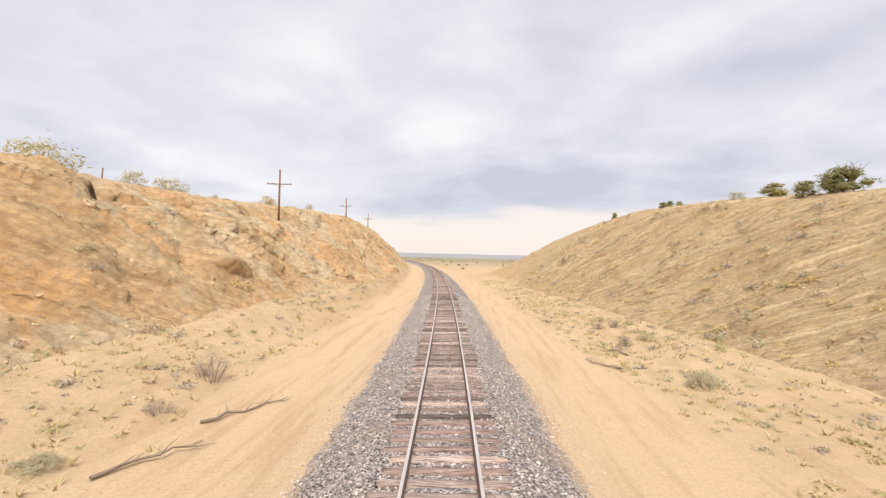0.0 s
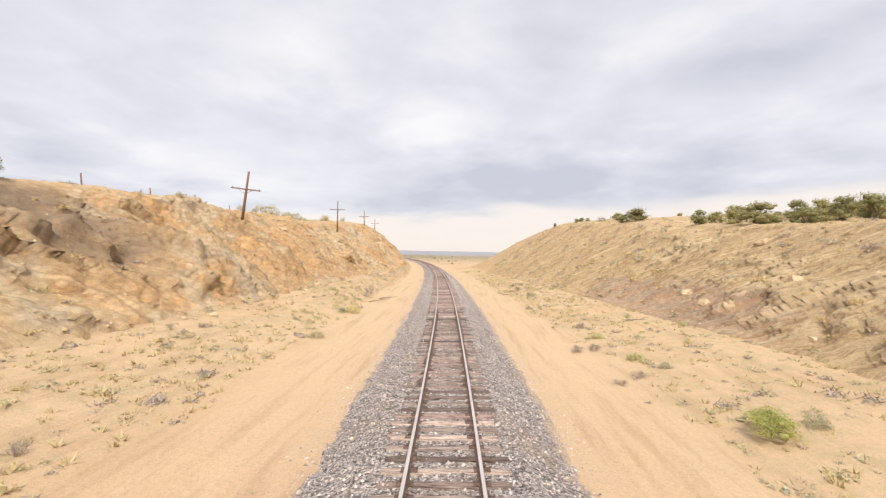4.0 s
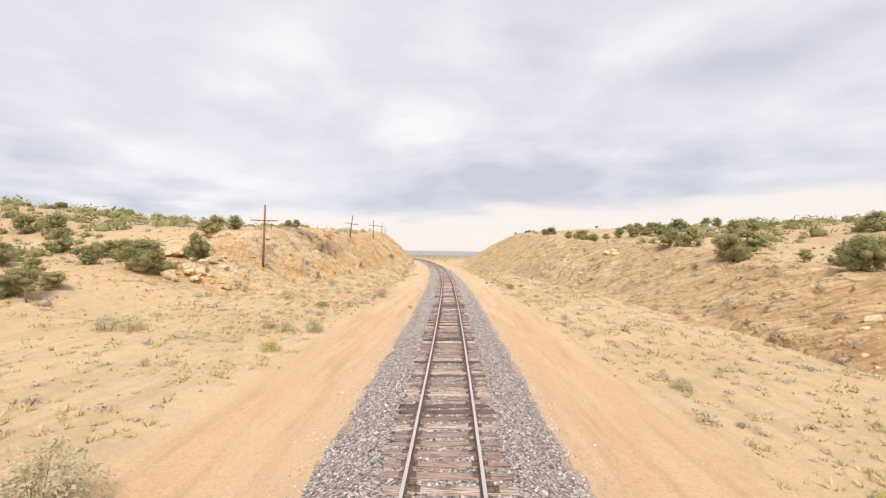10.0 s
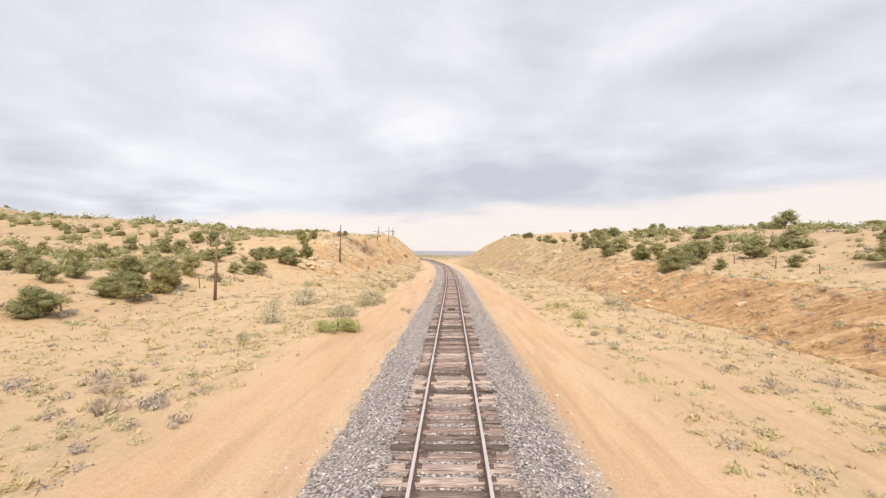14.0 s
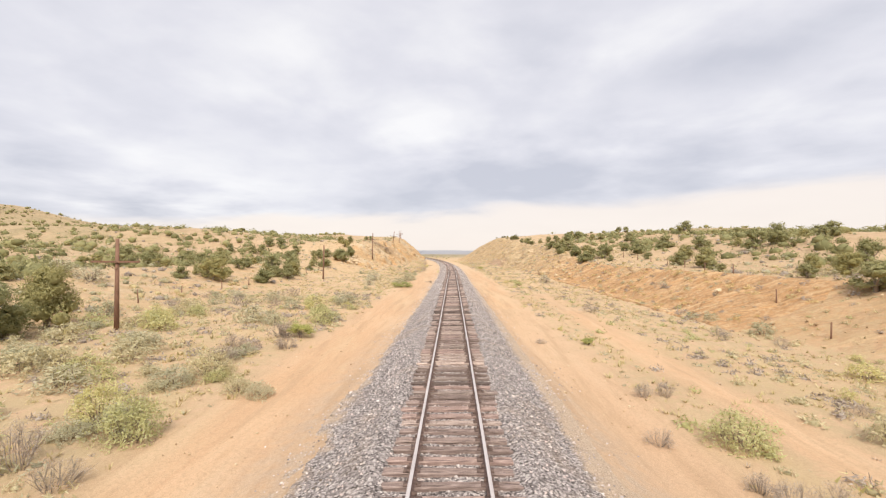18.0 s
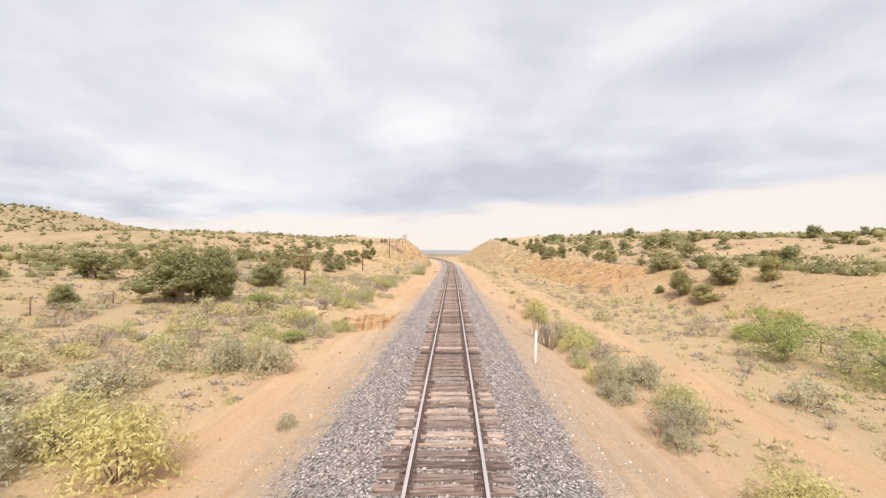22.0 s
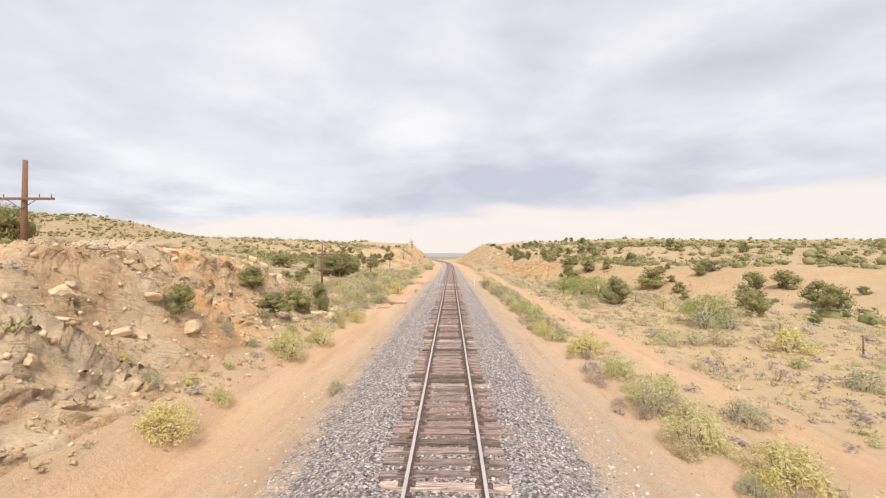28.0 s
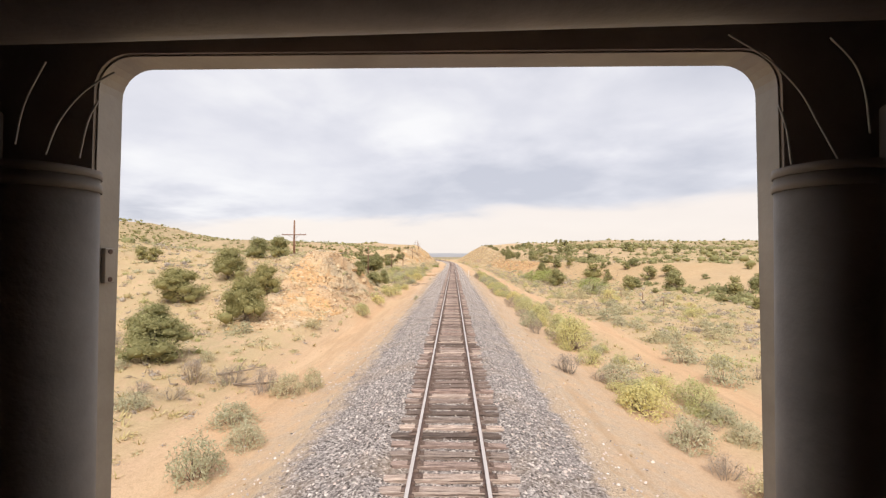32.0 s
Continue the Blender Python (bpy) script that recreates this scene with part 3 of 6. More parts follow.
def land(x, y):
    """Height of the ground and its shares of rock, road, gravel and plants."""
    x, y = np.asarray(x, float), np.asarray(y, float)
    u = x - track_x(y)
    w = shoulder(y)
    d = np.abs(u)
    zl, rl, bl = side_height(d, y, w, left_side(y), 0.75, 11, 1.5, 1.6)
    zr, rr, br = side_height(d, y, w, right_side(y), 0.9, 41, 0.45, 1.6 + 1.9 * smooth(-120, -160, y))
    left = u < 0
    z = np.where(left, zl, zr)
    rock = np.where(left, rl, rr)
    toe = np.where(left, left_side(y)[0], right_side(y)[0])
    crest = np.where(left, left_side(y)[1], right_side(y)[1])
    beyond = np.maximum(d - crest, 0)
    # rolling country behind the crests
    roll_l = curve(y, (-260, -190, -125, -60, 0), (6.5, 6.0, 3.9, 3.9, 5.0)) * smooth(5, 75, beyond) * (1 - smooth(-20, 40, y)) + 0.02 * np.minimum(beyond, 120) * smooth(-20, 40, y)
    roll_r = (5.0 * smooth(0, 34, beyond) * smooth(-150, -90, y) * (1 - smooth(-30, 30, y))
              + 6.0 * smooth(0, 90, beyond) * (1 - smooth(-150, -90, y)) + 0.05 * np.minimum(beyond, 90) * smooth(-30, 30, y))
    # the spur by the line falls away again behind its crest
    roll_l = roll_l - curve(y, (-300, -250, -240, -230, -220, -205, -190), (0, 0.2, 0.8, 1.1, 0.8, 0.3, 0)) * smooth(0, 7, beyond) * (1 - smooth(18, 40, beyond))
    fade = 1 - smooth(120, 260, y)
    far = np.hypot(x, y + 80)
    z = z + np.where(left, roll_l, roll_r) * np.where(left, 1.0, fade)
    z = z + 2.2 * fbm(x / 38, y / 38, 4, 71) * smooth(2, 30, beyond) * (1 - smooth(150, 300, y))
    z = z + (20 + 6 * fbm(x / 45, y / 45, 4, 77)) * np.exp(-((x + 300) / 62) ** 2 - ((y - 75) / 80) ** 2)
    # the plain past the cutting, and the low mesa behind it
    plain = -1.0 + 1.2 * fbm(x / 60, y / 60, 3, 5)
    z = z * (1 - smooth(180, 260, y)) + plain * smooth(180, 260, y)
    z = z + smooth(1500, 2100, y + 0.35 * x) * (20 + 10 * fbm(x / 500, y / 500, 3, 9)) - 0.9 * smooth(300, 1500, y)
    # wash-out across the left road
    gx = smooth(4.6, 5.8, d) * (1 - smooth(9, 13, d)) * left
    edge = y + 0.9 * fbm(x * 0.7, y * 0.3, 3, 88)
    z = z - 1.5 * gx * smooth(-160.0, -156.5, edge) * (1 - smooth(-151.2, -150.6, y))
    # small unevenness
    z = z + (0.30 * fbm(x / 3.2, y / 3.2, 4, 21) * smooth(w + 2, w + 9, d) + 0.05 * fbm(x * 1.7, y * 1.7, 3, 31) * smooth(w, w + 1, d))
    ruts = np.exp(-((d - w - 2.1 - 0.5 * fbm(y / 25, 0 * y, 2, 3)) / 0.28) ** 2) + np.exp(-((d - w - 3.7 - 0.5 * fbm(y / 25, 0 * y, 2, 3)) / 0.28) ** 2)
    z = z - 0.06 * ruts
    under = smooth(w + 0.1, w - 0.3, d)
    z = z * (1 - under) + -0.80 * under
    road = smooth(w - 0.5, w + 0.6, d) * (1 - smooth(3.6, 5.6, d - w + 1.6 * fbm(y / 9, d / 6, 3, 55)))
    track2 = (~left) * (y < -95) * np.exp(-((u - 12.4 - 1.0 * fbm(y / 30, 0 * y, 2, 13)) / 1.5) ** 2)
    road = np.where((~left) & (y < -110), np.maximum(road * 0.35, track2), road)
    gravel = (1 - smooth(0.2, 2.4 + (2.0 + 1.6 * (u > 0)) * smooth(-120, -180, y), d - w)) * (0.25 + 0.75 * smooth(-110, -160, y))
    rock = rock * np.where(left, 1.0, 1 - 0.45 * smooth(-100, -135, y))
    veg = smooth(4.0, 7.0, d - w) * (1 - 0.75 * rock) * (1 - track2)
    return z, rock, road, gravel, veg, np.where(left, bl, br)


def height(x, y):
    return float(land(np.array([x]), np.array([y]))[0][0])


def build_ground():
    ys = np.concatenate([np.linspace(-900, -330, 20), np.arange(-322, -282, 4.0), np.concatenate([np.arange(-280, 70, 0.9), np.arange(70, 150, 1.6)]), np.arange(150, 260, 2.5),
                         np.geomspace(262, 4500, 46)])
    near = np.concatenate([np.arange(0, 8, 0.5), np.arange(8, 34, 0.6), np.arange(34, 70, 1.8), np.arange(70, 160, 4), np.geomspace(164, 4200, 34)])
    us = np.concatenate([-near[:0:-1], near])
    U, Y = np.meshgrid(us, ys)
    X = U + track_x(Y)
    z, rock, road, gravel, veg, bed = land(X, Y)
    v = np.stack([X, Y, z], -1).reshape(-1, 3)
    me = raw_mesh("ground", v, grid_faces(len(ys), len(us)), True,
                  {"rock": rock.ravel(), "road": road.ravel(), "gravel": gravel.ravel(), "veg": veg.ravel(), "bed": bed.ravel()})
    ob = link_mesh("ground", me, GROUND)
    tagged(ob, "pale sandy desert ground with eroded orange cutting banks", "ground", kind="structure")


build_ground()


FACES = {}


def rock_face(name, side, y0, y1, d0, d1, slant, thick, blocky, ridge, soft, warp, seed, label, step=0.24, across=80):
    """The broken face of a bank: beds that dip along the line, split into blocks that stand in and out."""
    ys, ds = np.arange(y0, y1, step), np.linspace(0, 1, across)
    Y = ys[:, None] + 0 * ds[None, :]
    lo, hi = curve(ys, *d0)[:, None], curve(ys, *d1)[:, None]
    D = lo + (hi - lo) * ds[None, :]
    X = track_x(Y) + side * D
    z, rock, road, gravel, veg, bed0 = land(X, Y)
    bed = z + slant * Y + warp * fbm(Y / 7, D / 5, 3, seed) + 0.35 * fbm(Y / 2.2, D / 1.6, 3, seed + 12)
    row = np.floor(bed / thick)
    pitch = max(thick, 0.7) * (2.0 + 2.2 * lattice(row, 0 * row, seed + 1))
    col = np.floor((Y - slant * z + 9 * lattice(row, 0 * row + 5, seed)) / pitch)
    block = lattice(row, col, seed + 2)
    inner = bed / thick - row
    ledge = np.clip(inner * 5, 0, 1) * np.clip((1 - inner) * 2.2, 0, 1)
    hard = np.clip(fbm(Y / 11, D / 4 + Y / 30, 3, seed + 4) * 1.6 + 0.55, soft, 1)
    gully = np.clip(np.abs(value_noise((Y - 0.35 * z) / 3.4, D / 14, seed + 6)) * 7, 0, 1)
    broken = np.clip(0.62 + 1.5 * fbm(Y / 2.6, D / 1.7, 3, seed + 11), 0, 1)
    out = blocky * block ** 1.5 * ledge + ridge * ledge * broken + 0.6 * warp * (gully - 1) + warp * fbm(Y / 5, D / 3, 3, seed + 8) + 0.34 * fbm(Y * 0.9, D * 0.9, 4, seed + 9)
    edge = smooth(0, 0.13, ds)[None, :] * (1 - smooth(0.84, 1.0, ds))[None, :] * smooth(y0, y0 + 7, Y) * (1 - smooth(y1 - 8, y1, Y))
    out = out * hard * edge
    lift = -0.28 + 0.42 * smooth(0.05, 0.5, edge)
    skin = np.stack([X - side * out * 0.95, Y, z + lift + 0.25 * out], -1)
    FACES[name] = skin[:, 4:-6].reshape(-1, 3)
    me = raw_mesh(name, skin.reshape(-1, 3), grid_faces(len(ys), len(ds)), False,
                  {"rock": np.ones(Y.size), "road": np.zeros(Y.size), "gravel": np.zeros(Y.size), "veg": np.zeros(Y.size), "bed": bed.ravel(), "tone": (np.maximum(block, 1.25 * ledge * broken * (ridge > 0.5)) * hard * edge).ravel()})
    ob = link_mesh(name, me, GROUND)
    tagged(ob, label, "rock face", kind="structure")


rock_face("bank_left", -1, -52, 135, ((-52, -35, -20, -5, 16, 43, 120, 140), (21.5, 18.6, 15.8, 14.2, 12.4, 9.6, 7.3, 7.3)),
          ((-52, -35, -20, -5, 43, 140), (31, 28.6, 28, 26, 25, 24.5)), 0.75, 1.05, 0.72, 0.22, 0.15, 1.2, 600, "fractured orange sandstone face of a railway cutting")
rock_face("bank_right", 1, -122, 78, ((-112, -75, -60, -20, 25, 75, 118), (22.5, 20.4, 19.2, 17.6, 14.8, 11.8, 13)),
          ((-122, -112, -95, -75, -60, -40, 25, 75, 118), (35, 33, 30, 28.5, 29, 31, 31, 31, 23)), 0.9, 0.62, 0.22, 0.54, 0.45, 0.55, 640, "thin dipping beds of tan rock in a cutting", 0.14, 62)
rock_face("bank_mound", -1, -251, -186, ((-251, -238, -215, -200, -186), (10.6, 9.2, 10.6, 13.6, 17.5)),
          ((-251, -238, -215, -200, -186), (16, 16, 20.0, 22.5, 29)), 0.30, 0.34, 0.42, 0.05, 0.35, 0.4, 680, "rocky orange spoil mound beside the track")


def wash_bank():
    """The eroded cut of layered sand where water has carried the road away."""
    us, ks = np.arange(-10.6, -4.3, 0.06), np.linspace(0, 1, 40)
    U, K = us[:, None] + 0 * ks[None, :], ks[None, :] + 0 * us[:, None]
    taper = smooth(-10.6, -9.2, U) * (1 - smooth(-5.2, -4.3, U))
    Y = -151.9 + 1.5 * fbm(U * 0.45, 0 * U, 3, 90) + 0.5 * np.abs(fbm(U * 1.7, K * 0.8, 3, 91)) + 1.3 * (1 - taper)
    top = land(track_x(Y) + U, -149.4 + 0 * Y)[0] + 0.02
    foot = land(track_x(Y) + U, Y - 1.6)[0] - 0.15
    layer = np.floor(K * 7 + 1.4 * fbm(U * 0.5, K * 2, 3, 92))
    Y = Y + 0.13 * (lattice(layer, np.floor(U * 1.1), 93) - 0.5) - 0.45 * (1 - K) ** 2 + 2.4 * smooth(0.66, 1.0, K) ** 1.4
    crack = np.exp(-((U + 6.1 + 0.25 * K) / 0.10) ** 2) + 0.7 * np.exp(-((U + 7.9 - 0.3 * K) / 0.09) ** 2)
    Y = Y + 0.5 * crack * (1 - smooth(0.7, 1.0, K))
    Z = foot + (top - foot) * np.sin(np.minimum(K / 0.97, 1.0) * 1.5708) * (0.35 + 0.65 * taper) + 0.10 * fbm(U * 1.3, K * 2, 3, 95)
    bed = Z * 1.4 + 0.3 * fbm(U, K * 3, 2, 94)
    me = raw_mesh("wash_bank", np.stack([track_x(Y) + U, Y, Z], -1).reshape(-1, 3), grid_faces(len(us), len(ks)), False,
                  {"rock": 0.55 * smooth(0.92, 0.7, K).ravel(), "road": np.zeros(Y.size), "gravel": np.zeros(Y.size), "veg": np.zeros(Y.size), "bed": bed.ravel()})
    tagged(link_mesh("wash_bank", me, GROUND), "eroded layered sand bank of a washed-out road", "bank", kind="structure")


wash_bank()

# ---------------------------------------------------------------- the track
FIRST, LAST = -318.0, 330.0


def sweep(name, section, y0, y1, step, material, parent, offset=0.0, lift=0.0, noise_amp=0.0, label=""):
    """A section (u, z points, closed or open) drawn along the centre line."""
    ys = np.arange(y0, y1 + step, step)
    cx, slope = track_x(ys), bank(ys)
    sec = np.array(section, float)
    u = sec[None, :, 0] + offset
    X = cx[:, None] + u
    Z = sec[None, :, 1] + lift + slope[:, None] * u
    if noise_amp:
        Z = Z + noise_amp * fbm(X * 1.3, ys[:, None] * 1.3 + 0 * X, 3, 3)
    v = np.stack([X, np.repeat(ys[:, None], len(sec), 1), Z], -1)
    me = raw_mesh(name, v.reshape(-1, 3), grid_faces(len(ys), len(sec)))
    return link_mesh(name, me, material, parent, label)


track = new("railway_track")
tagged(track, "single railway track of rusty rails on weathered timber ties", "railway track", kind="structure")

RAIL = [(-0.070, -0.172), (-0.070, -0.160), (-0.012, -0.140), (-0.010, -0.045), (-0.036, -0.034), (-0.037, -0.010), (-0.030, -0.001)]
RAIL = RAIL + [(-u, z) for u, z in RAIL[::-1]]
for side in (-0.7535, 0.7535):
    ob = sweep("rail", RAIL + RAIL[:1], FIRST, LAST, 3.0, RAIL_SIDE, track, side)
    sweep("running_surface", [(-0.036, 0.001), (-0.02, 0.004), (0.02, 0.004), (0.036, 0.001)], FIRST, LAST, 3.0, RAIL_TOP, ob, side, label="polished bright rail head")

# ballast bed: crown between the ties, shoulders down to the ground
def crib(y):
    """How far the stone between the ties lies below their tops."""
    return lerp(y, (-160, -125, -105, -80, -40), (0.045, 0.045, 0.035, 0.02, 0.01))


def stone_height(u, y):
    """Top of the stone bed: level between the ties, then down to the ground on both sides."""
    W = shoulder(y) + 0.10 + 0.09 * fbm(y / 1.6, np.sign(u) * 3.0 + 0 * y, 4, 64)
    f = np.clip((np.abs(u) - 1.66) / (W + 0.15 - 1.66), 0, 1.15)
    inner = crib(y) * (1 - smooth(1.30, 1.55, np.abs(u)))
    z = -0.190 - 0.03 * (np.abs(u) < 1.5) - inner - 0.66 * f - 0.05 * np.sin(np.pi * np.minimum(f, 1)) + bank(y) * u * np.clip(1 - f, 0, 1)
    x = track_x(y) + u
    return z + 0.05 * fbm(x * 2.3, y * 2.3, 3, 61) + (0.06 * fbm(x / 1.6, y / 1.6, 3, 62) + 0.05 * fbm(x / 0.5, y / 0.7, 2, 63)) * (np.abs(u) > 1.5) * (1 - 0.5 * np.minimum(f, 1)), f


def build_ballast():
    ys = np.concatenate([np.arange(FIRST, 40, 0.32), np.arange(40, LAST, 1.6)])
    t = np.concatenate([np.linspace(-1, -0.42, 13), np.linspace(-0.40, 0.40, 14), np.linspace(0.42, 1, 13)])
    W = shoulder(ys)[:, None]
    u = t[None, :] * (W + 0.45)
    Y = ys[:, None] + 0 * u
    z, f = stone_height(u, Y)
    X = track_x(Y) + u
    me = raw_mesh("ballast_bed", np.stack([X, Y, z], -1).reshape(-1, 3), grid_faces(len(ys), len(t)), True, {"dirt": (smooth(0.45, 1.0, f) * np.where(u > 0, 0.75 + 0.25 * smooth(-110, -150, Y), 0.65)).ravel()})
    ob = link_mesh("ballast_bed", me, BALLAST)
    tagged(ob, "bed of grey crushed stone ballast under the track", "ballast", kind="structure")
    # loose stones on it
    rng = np.random.default_rng(5)
    n = 150000
    y = -288 + 338 * rng.random(n)
    W = shoulder(y)
    u = (rng.random(n) * 2 - 1) * (W + 0.3)
    u = u + np.sign(u) * (0.9 + 0.9 * smooth(-110, -170, y)) * rng.random(n) ** 3.5 * (np.abs(u) > W * 0.78)
    x = track_x(y) + u
    sparse = smooth(0.5, 1.0, stone_height(u, y)[1]) * (0.55 + 1.3 * fbm(x / 0.9, y / 0.9, 3, 65)) * np.where(u > 0, 1.0, 0.8)
    keep = rng.random(n) > sparse
    x, y, u, W = x[keep], y[keep], u[keep], W[keep]
    z = stone_height(u, y)[0] + 0.004
    z = np.maximum(z, np.where(np.abs(u) > W - 0.6, land(x, y)[0] - 0.004, -9))
    tri_cloud("ballast_stones", x, y, z, 0.021 + 0.027 * rng.random(len(x)) ** 2, BITS, rng,
              "loose grey and pinkish crushed stones of the ballast", "gravel", half=True)


OCTA_V = np.array([(1, 0, 0), (0, 1, 0), (-1, 0, 0), (0, -1, 0), (0, 0, 0.8), (0, 0, -0.8)])
OCTA_F = np.array([(0, 1, 4), (1, 2, 4), (2, 3, 4), (3, 0, 4), (1, 0, 5), (2, 1, 5), (3, 2, 5), (0, 3, 5)])


def tri_cloud(name, x, y, z, r, material, rng, label, category, half=False):
    """Many small broken stones in one object; half: those sunk to their middle have no underside."""
    n, k = len(x), 5 if half else 6
    v = OCTA_V[None, :k] * (0.65 + 0.7 * rng.random((n, k, 1)))
    a = rng.random(n) * 6.283
    b = (rng.random(n) - 0.5) * 1.6
    ca, sa, cb, sb = np.cos(a)[:, None], np.sin(a)[:, None], np.cos(b)[:, None], np.sin(b)[:, None]
    X, Y, Z = v[..., 0] * (1 + 0.5 * sb), v[..., 1], v[..., 2]
    Y, Z = Y * cb - Z * sb, Y * sb + Z * cb
    X, Y = X * ca - Y * sa, X * sa + Y * ca
    v = np.stack([X, Y, Z], -1) * r[:, None, None] + np.stack([x, y, z], -1)[:, None]
    f = OCTA_F[None, :4 if half else 8] + k * np.arange(n)[:, None, None]
    ob = link_mesh(name, raw_mesh(name, v.reshape(-1, 3), f.reshape(-1, 3)), material)
    return tagged(ob, label, category, kind="stuff")


build_ballast()

# ---------------------------------------------------------------- ties, poles
def tie_mesh(seed):
    """A hewn tie: worn along its edges, split at the ends."""
    rng = np.random.default_rng(seed)
    n, long, wide = 11, rng.uniform(2.56, 2.74), rng.uniform(0.19, 0.238)
    sec = np.array([(-0.5, -1.0), (-0.5, -0.10), (-0.44, 0.0), (-0.12, 0.0), (0.14, 0.0), (0.44, 0.0), (0.5, -0.10), (0.5, -1.0)])
    v = np.zeros((n, 8, 3))
    v[..., 0] = (np.linspace(-0.5, 0.5, n) * long)[:, None]
    v[..., 1] = sec[None, :, 0] * wide
    v[..., 2] = sec[None, :, 1] * 0.175
    v[..., 2] += np.where(sec[None, :, 1] > -0.5, rng.normal(size=(n, 8)) * 0.0065, 0)
    v[:, (1, 2, 5, 6), 1] += rng.normal(size=(n, 4)) * 0.006
    v[:, (3, 4), 2] -= 0.012 * rng.random((n, 2)) ** 2
    for end in (0, -1):
        v[end, :, 0] += rng.normal(size=8) * 0.025
        v[end, 1:7, 2] -= 0.014 * rng.random(6)
    f = [tuple(q) for q in grid_faces(n, 8)] + [tuple(range(8)), tuple(range(8 * n - 1, 8 * n - 9, -1))]
    me = bpy.data.meshes.new("tie")
    me.from_pydata([tuple(p) for p in v.reshape(-1, 3)], [], [tuple(int(k) for k in q) for q in f])
    me.update()
    me.materials.append(TIE)
    return me


TIES = [tie_mesh(k) for k in range(12)]


PLATE = mat_plain("rusty_plate", (0.10, 0.068, 0.056), (0.27, 0.19, 0.16), 12, 0.8, 0.2)


def build_ties():
    rng = random.Random(8)
    y = FIRST
    rest, plates = [], []
    while y < 250:
        s = track_x(np.array([y - 0.5, y, y + 0.5]))
        yaw = -math.atan2(s[2] - s[0], 1.0) + rng.gauss(0, 0.014)
        b = float(bank(y))
        m = (Matrix.Translation((float(s[1]) + rng.gauss(0, 0.045), y + rng.gauss(0, 0.022), -0.182 + rng.gauss(0, 0.007)))
             @ Matrix.Rotation(yaw, 4, "Z") @ Matrix.Rotation(-math.atan(b), 4, "Y") @ Matrix.Rotation(rng.gauss(0, 0.01), 4, "X"))
        if -276 < y < -128:
            ob = new("tie", rng.choice(TIES))
            ob.parent, ob.matrix_basis = track, m
        else:
            rest.append((m, rng.choice(TIES)))
        plates.append(m)
        y += 0.4953
    V, F, n = [], [], 0
    for m, me in rest:
        co = np.array([v.co[:] for v in me.vertices]) @ np.array(m.to_3x3()).T + np.array(m.translation)
        V.append(co)
        for p in me.polygons:
            q = list(p.vertices)
            F += [(q[0] + n, q[i] + n, q[i + 1] + n) for i in range(1, len(q) - 1)]
        n += len(co)
    ob = link_mesh("farther_ties", raw_mesh("farther_ties", np.concatenate(V), np.array(F)), TIE_REST, track)
    tagged(ob, "row of weathered timber ties", kind="stuff")
    # tie plates and spikes
    cube = np.array([(sx, sy, sz) for sx in (-1, 1) for sy in (-1, 1) for sz in (-1, 1)], float)
    quads = np.array([(0, 1, 3, 2), (4, 6, 7, 5), (0, 4, 5, 1), (2, 3, 7, 6), (0, 2, 6, 4), (1, 5, 7, 3)])
    V, F, n = [], [], 0
    for m in plates[:640]:
        R, T = np.array(m.to_3x3()).T, np.array(m.translation)
        for side in (-0.7535, 0.7535):
            for (ax, ay, az), (hx, hy, hz) in (((0, 0, 0.008), (0.175, 0.095, 0.009)), ((-0.095, 0.05, 0.035), (0.019, 0.019, 0.032)),
                                               ((0.095, -0.05, 0.035), (0.019, 0.019, 0.032)), ((0.0, 0.135, 0.015), (0.082, 0.03, 0.05))):
                c = cube * (hx, hy, hz) + (side + ax, ay, az)
                V.append(c @ R + T); F.append(quads + n); n += 8
    ob = link_mesh("tie_plates", raw_mesh("tie_plates", np.concatenate(V), np.concatenate(F)), PLATE, track)
    tagged(ob, "rusty steel tie plates, spikes and anchors", kind="stuff")


def mat_tie_rest():
    m = Mat("weathered_timber_rest", 0.88, spec=0.15)
    return timber(m, m.pos.outputs["Position"], m.island())


TIE_REST = mat_tie_rest()
build_ties()


def utility_pole(x, y, tall, lean, arm=True, drop=1.9, half=1.45, base=None):
    z = height(x, y) if base is None else base
    root = new("utility_pole")
    root.matrix_world = pose(x, y, z, lean[0], lean[1], random.uniform(-6, 6))
    bm = bmesh.new()
    tube(bm, (0, 0, -0.5), (0, 0, tall), 0.155, 0.10, 12)
    part("shaft", bm, POLE, root)
    if arm:
        bm = bmesh.new()
        box(bm, (half * 2, 0.10, 0.12), (0, -0.15, tall - drop), bevel=0.01)
        part("crossarm", bm, POLE, root)
        for k in (-0.92, -0.55, 0.55, 0.92):
            bm = bmesh.new()
            tube(bm, (k * half, -0.15, tall - drop + 0.05), (k * half, -0.15, tall - drop + 0.22), 0.022, 0.018, 6)
            part("insulator_pin", bm, IRON, root)
        for s in (-1, 1):
            bm = bmesh.new()
            tube(bm, (s * half * 0.5, -0.15, tall - drop), (0, -0.13, tall - drop - 0.5), 0.018, 0.018, 6)
            part("brace", bm, IRON, root)
    return tagged(root, "weathered brown timber utility pole with a crossarm" if arm else "bare weathered timber utility pole",
                  "utility pole", "poles along the line")


